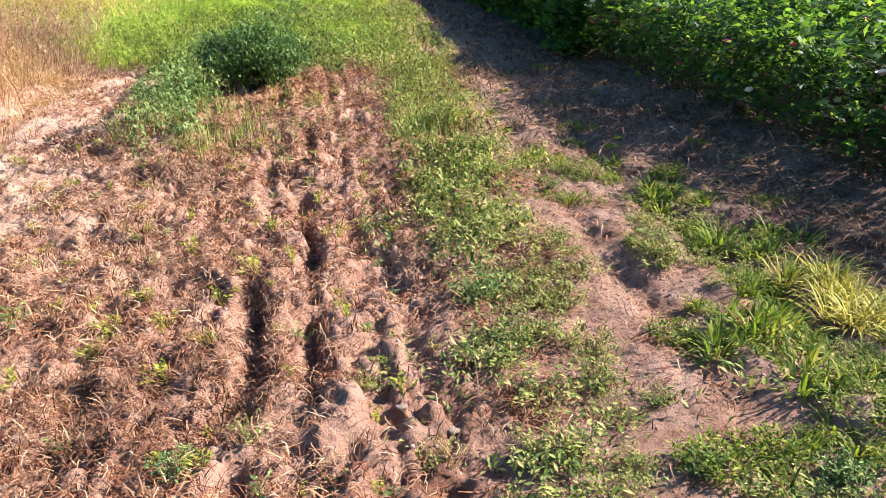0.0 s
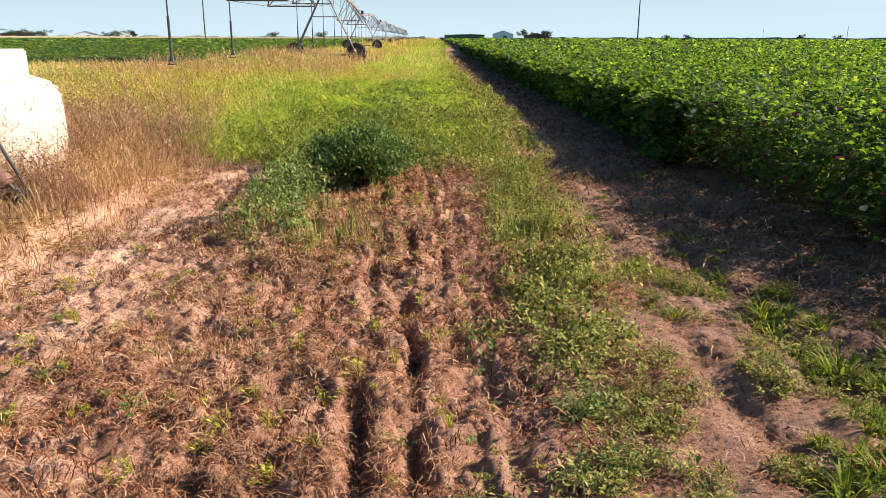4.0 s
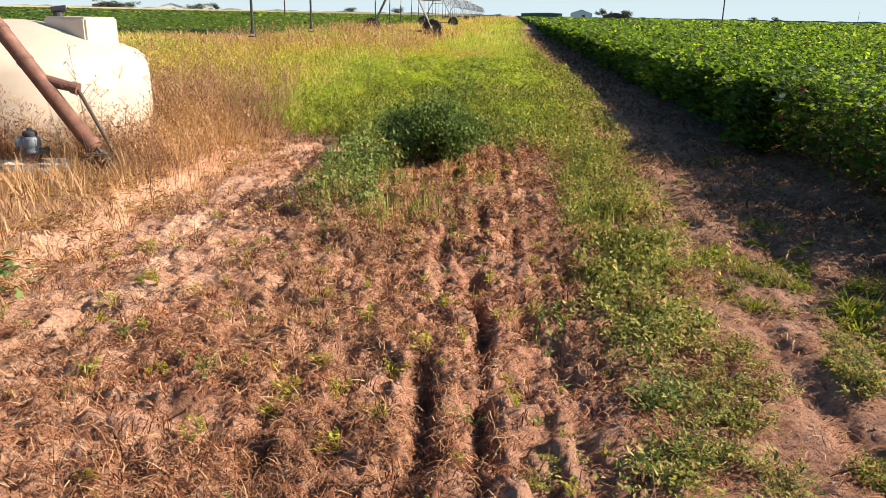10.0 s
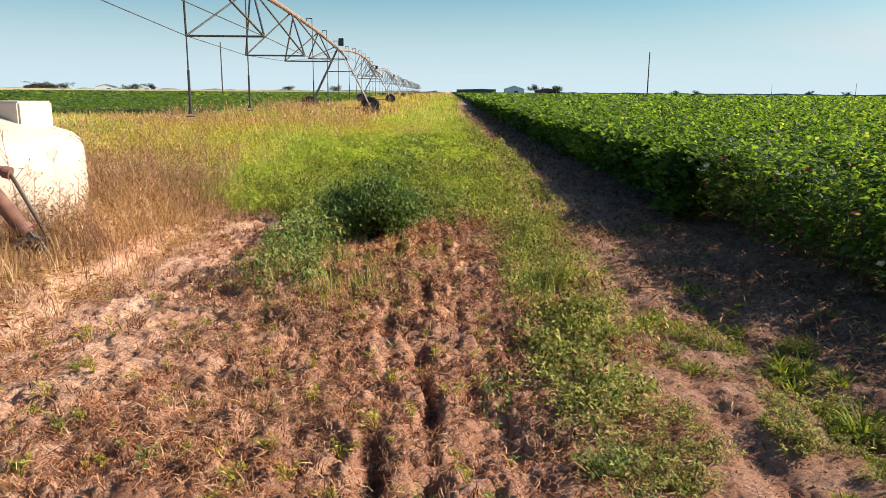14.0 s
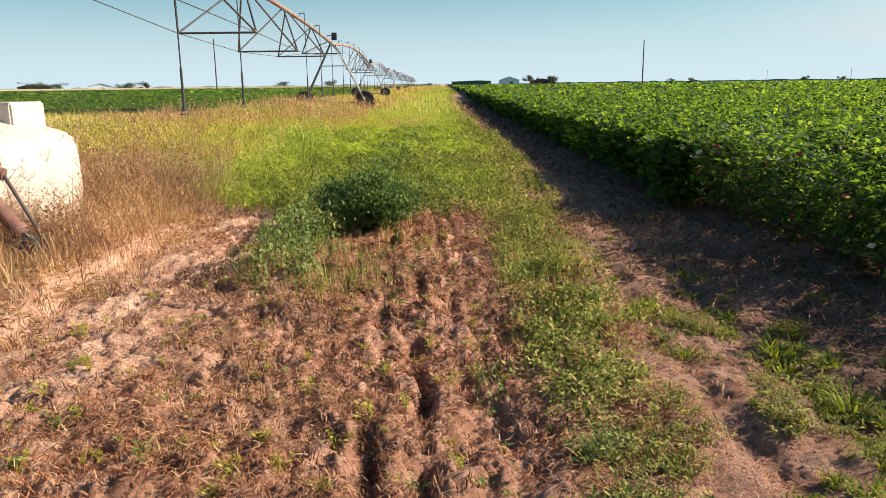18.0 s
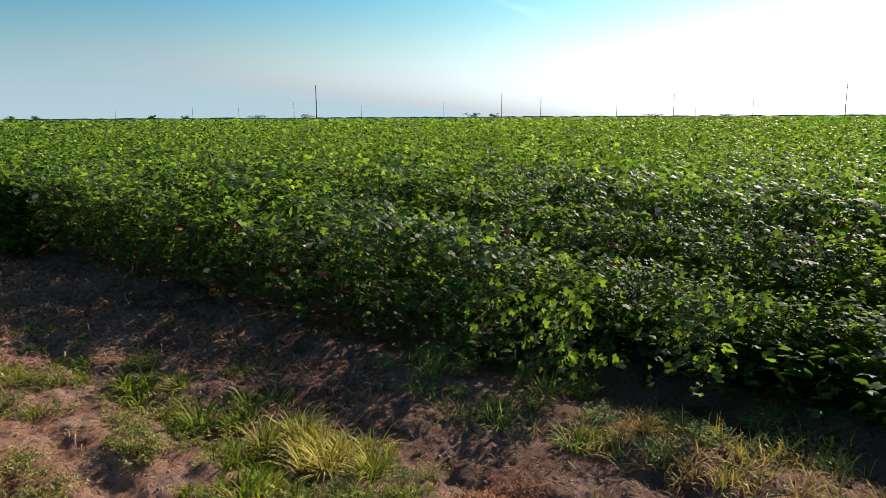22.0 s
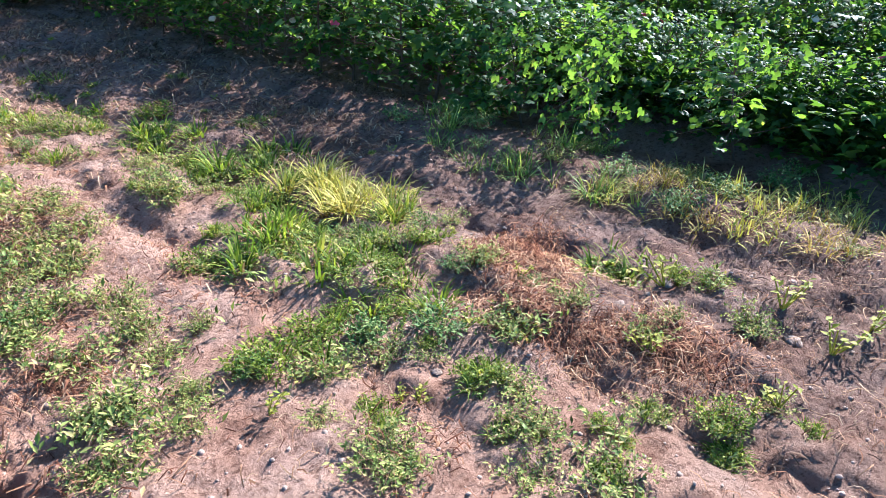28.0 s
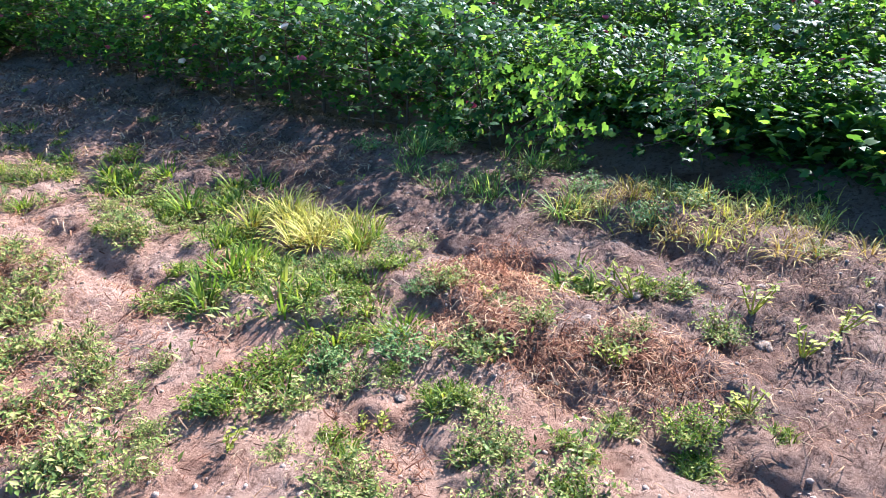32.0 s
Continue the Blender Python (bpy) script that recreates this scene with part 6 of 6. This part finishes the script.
for k in range(8):
    build_span(k)
for k in range(9):
    build_tower(k)


# ---- far things ----
def pole(az, d, h):
    a = radians(az)
    ob = thing("utility_pole", "distant wooden utility pole", "utility pole", (d * math.sin(a), d * math.cos(a), 0), group="utility poles")
    bm = bmesh.new()
    tube(bm, (0, 0, -0.3), (0, 0, h), 0.15, 8, 0.10)
    part("post", bm, WOOD, ob)
    bm = bmesh.new()
    box(bm, (1.6, 0.1, 0.12), (0, 0, h - 0.5), 90 - az)
    part("crossarm", bm, WOOD, ob)
    return ob


for az_, d_, h_ in ((14.4, 160, 9.6), (36.61, 200, 9.8), (50.45, 300, 10.6), (53.36, 330, 9.7), (58.9, 360, 9.7), (62.9, 330, 10.6), (68.2, 400, 9.7), (73.9, 260, 10.9)):
    pole(az_, d_, h_)
for az_, d_, h_ in ((22.7, 620, 8.5), (27.8, 520, 8.5), (31.0, 520, 8.5), (34.95, 460, 10.5), (39.9, 480, 9.5), (46.1, 460, 10.6), (64.4, 560, 8.5), (74.35, 560, 8.5), (-16.6, 160, 10.8)):
    pole(az_, d_, h_)


def far_tree(az, d, w, h, seed):
    rng = np.random.default_rng(seed)
    a = radians(az)
    ob = thing("tree", "distant dark green tree on the horizon", "tree", (d * math.sin(a), d * math.cos(a), 0), group="trees on the horizon")
    bm = bmesh.new()
    tube(bm, (0, 0, -0.3), (0, 0, h * 0.5), h * 0.04, 7, h * 0.02)
    for k in range(5):
        q = rng.uniform(0, 6.28)
        tube(bm, (0, 0, h * rng.uniform(0.2, 0.45)), (w * 0.3 * math.cos(q), w * 0.3 * math.sin(q), h * rng.uniform(0.55, 0.8)), h * 0.015, 5, h * 0.006)
    part("trunk", bm, WOOD, ob)
    n = 900
    c = rng.normal(0, 1, (12, 3)) * (w * 0.24, w * 0.24, h * 0.15) + (0, 0, h * 0.6)
    p = c[rng.integers(0, 12, n)] + rng.normal(0, 1, (n, 3)) * (w * 0.1, w * 0.1, h * 0.09)
    p[:, 2] = np.clip(p[:, 2], 0.3, h)
    v, f = strew(DIAMOND_V, OVAL_F, p, rotations(n, rng.normal(0, 50, n), rng), rng.uniform(0.05, 0.11, n) * h)
    link_mesh("crown", v, f, FAR_TREE, ob)


for j, (az_, d_, w_, h_) in enumerate(((25.05, 600, 5, 4.2), (27.3, 700, 8, 4), (32.4, 650, 12, 4.5), (35.8, 650, 14, 4.5), (48.3, 600, 9, 5), (49.9, 600, 9, 4.5), (16.4, 700, 8, 4.5), (17.7, 700, 9, 4.5), (61.7, 800, 20, 5), (66.6, 800, 16, 4.5))):
    far_tree(az_, d_, w_, h_, 100 + j)
for j, (az_, d_, w_, h_) in enumerate(((-28.75, 430, 8, 4.6), (-28.2, 430, 7, 4.8), (-27.4, 430, 9, 4.2), (-26.9, 430, 7, 4.4), (-22.9, 480, 7, 3.8), (-22.5, 480, 7, 4.4), (-21.4, 480, 5, 4.8), (6.3, 520, 7, 6.5), (7.9, 520, 8, 7), (-12.0, 500, 9, 5), (-8.5, 500, 9, 5))):
    far_tree(az_, d_, w_, h_, 130 + j)


def shed(name, label, az, d, w, deep, h, roof_h, turn, wall=WHITE, roof=ROOF):
    a = radians(az)
    ob = thing(name, label, "building", (d * math.sin(a), d * math.cos(a), 0), rz=turn - az)
    bm = bmesh.new()
    box(bm, (w, deep, h), (0, 0, h / 2))
    for s in (-1, 1):
        q = [bm.verts.new(p) for p in ((-w / 2, s * deep / 2, h), (w / 2, s * deep / 2, h), (0, s * deep / 2, h + roof_h))]
        bm.faces.new(q)
    part("wall", bm, wall, ob)
    bm = bmesh.new()
    for s in (-1, 1):
        lo = [bm.verts.new((s * (w / 2 + 0.4), y, h - 0.1)) for y in (-deep / 2 - 0.4, deep / 2 + 0.4)]
        hi = [bm.verts.new((0, y, h + roof_h + 0.08)) for y in (-deep / 2 - 0.4, deep / 2 + 0.4)]
        f = bm.faces.new((lo[0], lo[1], hi[1], hi[0]))
    bmesh.ops.solidify(bm, geom=bm.faces[:], thickness=0.15)
    part("roof", bm, roof, ob)
    bm = bmesh.new()
    box(bm, (w * 0.16, 0.1, h * 0.7), (w * 0.1, -deep / 2 - 0.06, h * 0.35))
    part("door", bm, HOSE, ob)
    return ob


shed("barn", "white metal barn with a grey gable roof", 4.75, 520, 13.5, 20, 3.6, 2.2, 0)
shed("house", "low brick house behind trees", 7.2, 530, 17, 9, 2.8, 1.6, 0, RUST, ROOF)
shed("house", "low tan house between trees", -28.3, 440, 15, 9, 2.6, 1.2, 0, RUST, WHITE)
shed("barn", "long low shed with a white roof", -24.3, 520, 13, 24, 2.6, 1.8, 0, WHITE, WHITE)
shed("barn", "long low shed with a white roof", -21.9, 520, 15, 24, 2.6, 2.2, 0, WHITE, WHITE)


def band(name, label, a0, a1, d, h, mat, seed, rough=0.5):
    """A far hedge or crop edge along the horizon, with an uneven top."""
    az_ = np.radians(np.linspace(a0, a1, int(max(8, (a1 - a0) * 8))))
    top = h * (1 - rough + 2 * rough * vnoise(az_ * d, az_ * 0, 9.0, seed))
    vs = []
    for dd, zz in ((d, 0 * top), (d, top), (d + 6, top), (d + 6, 0 * top)):
        vs.append(np.stack([dd * np.sin(az_), dd * np.cos(az_), zz], 1))
    n = len(az_)
    v = np.concatenate(vs)
    k = np.arange(n - 1)
    f = np.concatenate([np.stack([k + a * n, k + 1 + a * n, k + 1 + (a + 1) * n, k + (a + 1) * n], 1) for a in range(3)])
    tagged(link_mesh(name, v, f, mat), label, "trees", kind="stuff")


# grey-green paled by hand: the air's haze is painted into this colour
FAR_HAZE = plain("haze_tinted_far_trees", (0.22, 0.27, 0.22), 0.95, vary=0.3, scale=0.3)
band("far_hedge", "dark row of trees on the horizon", 0.45, 3.4, 560, 3.6, FAR_TREE, 1, 0.12)
band("far_woods", "low line of far trees, haze tinted into their colour", 8, 78, 1100, 2.1, FAR_HAZE, 2)
band("far_woods", "low line of far trees, haze tinted into their colour", -40, -1, 900, 1.9, FAR_HAZE, 3)
band("far_stubble", "pale strip of far stubble and road", -40, -3, 420, 1.35, plain("stubble", (0.45, 0.38, 0.25), 0.95), 4, 0.05)
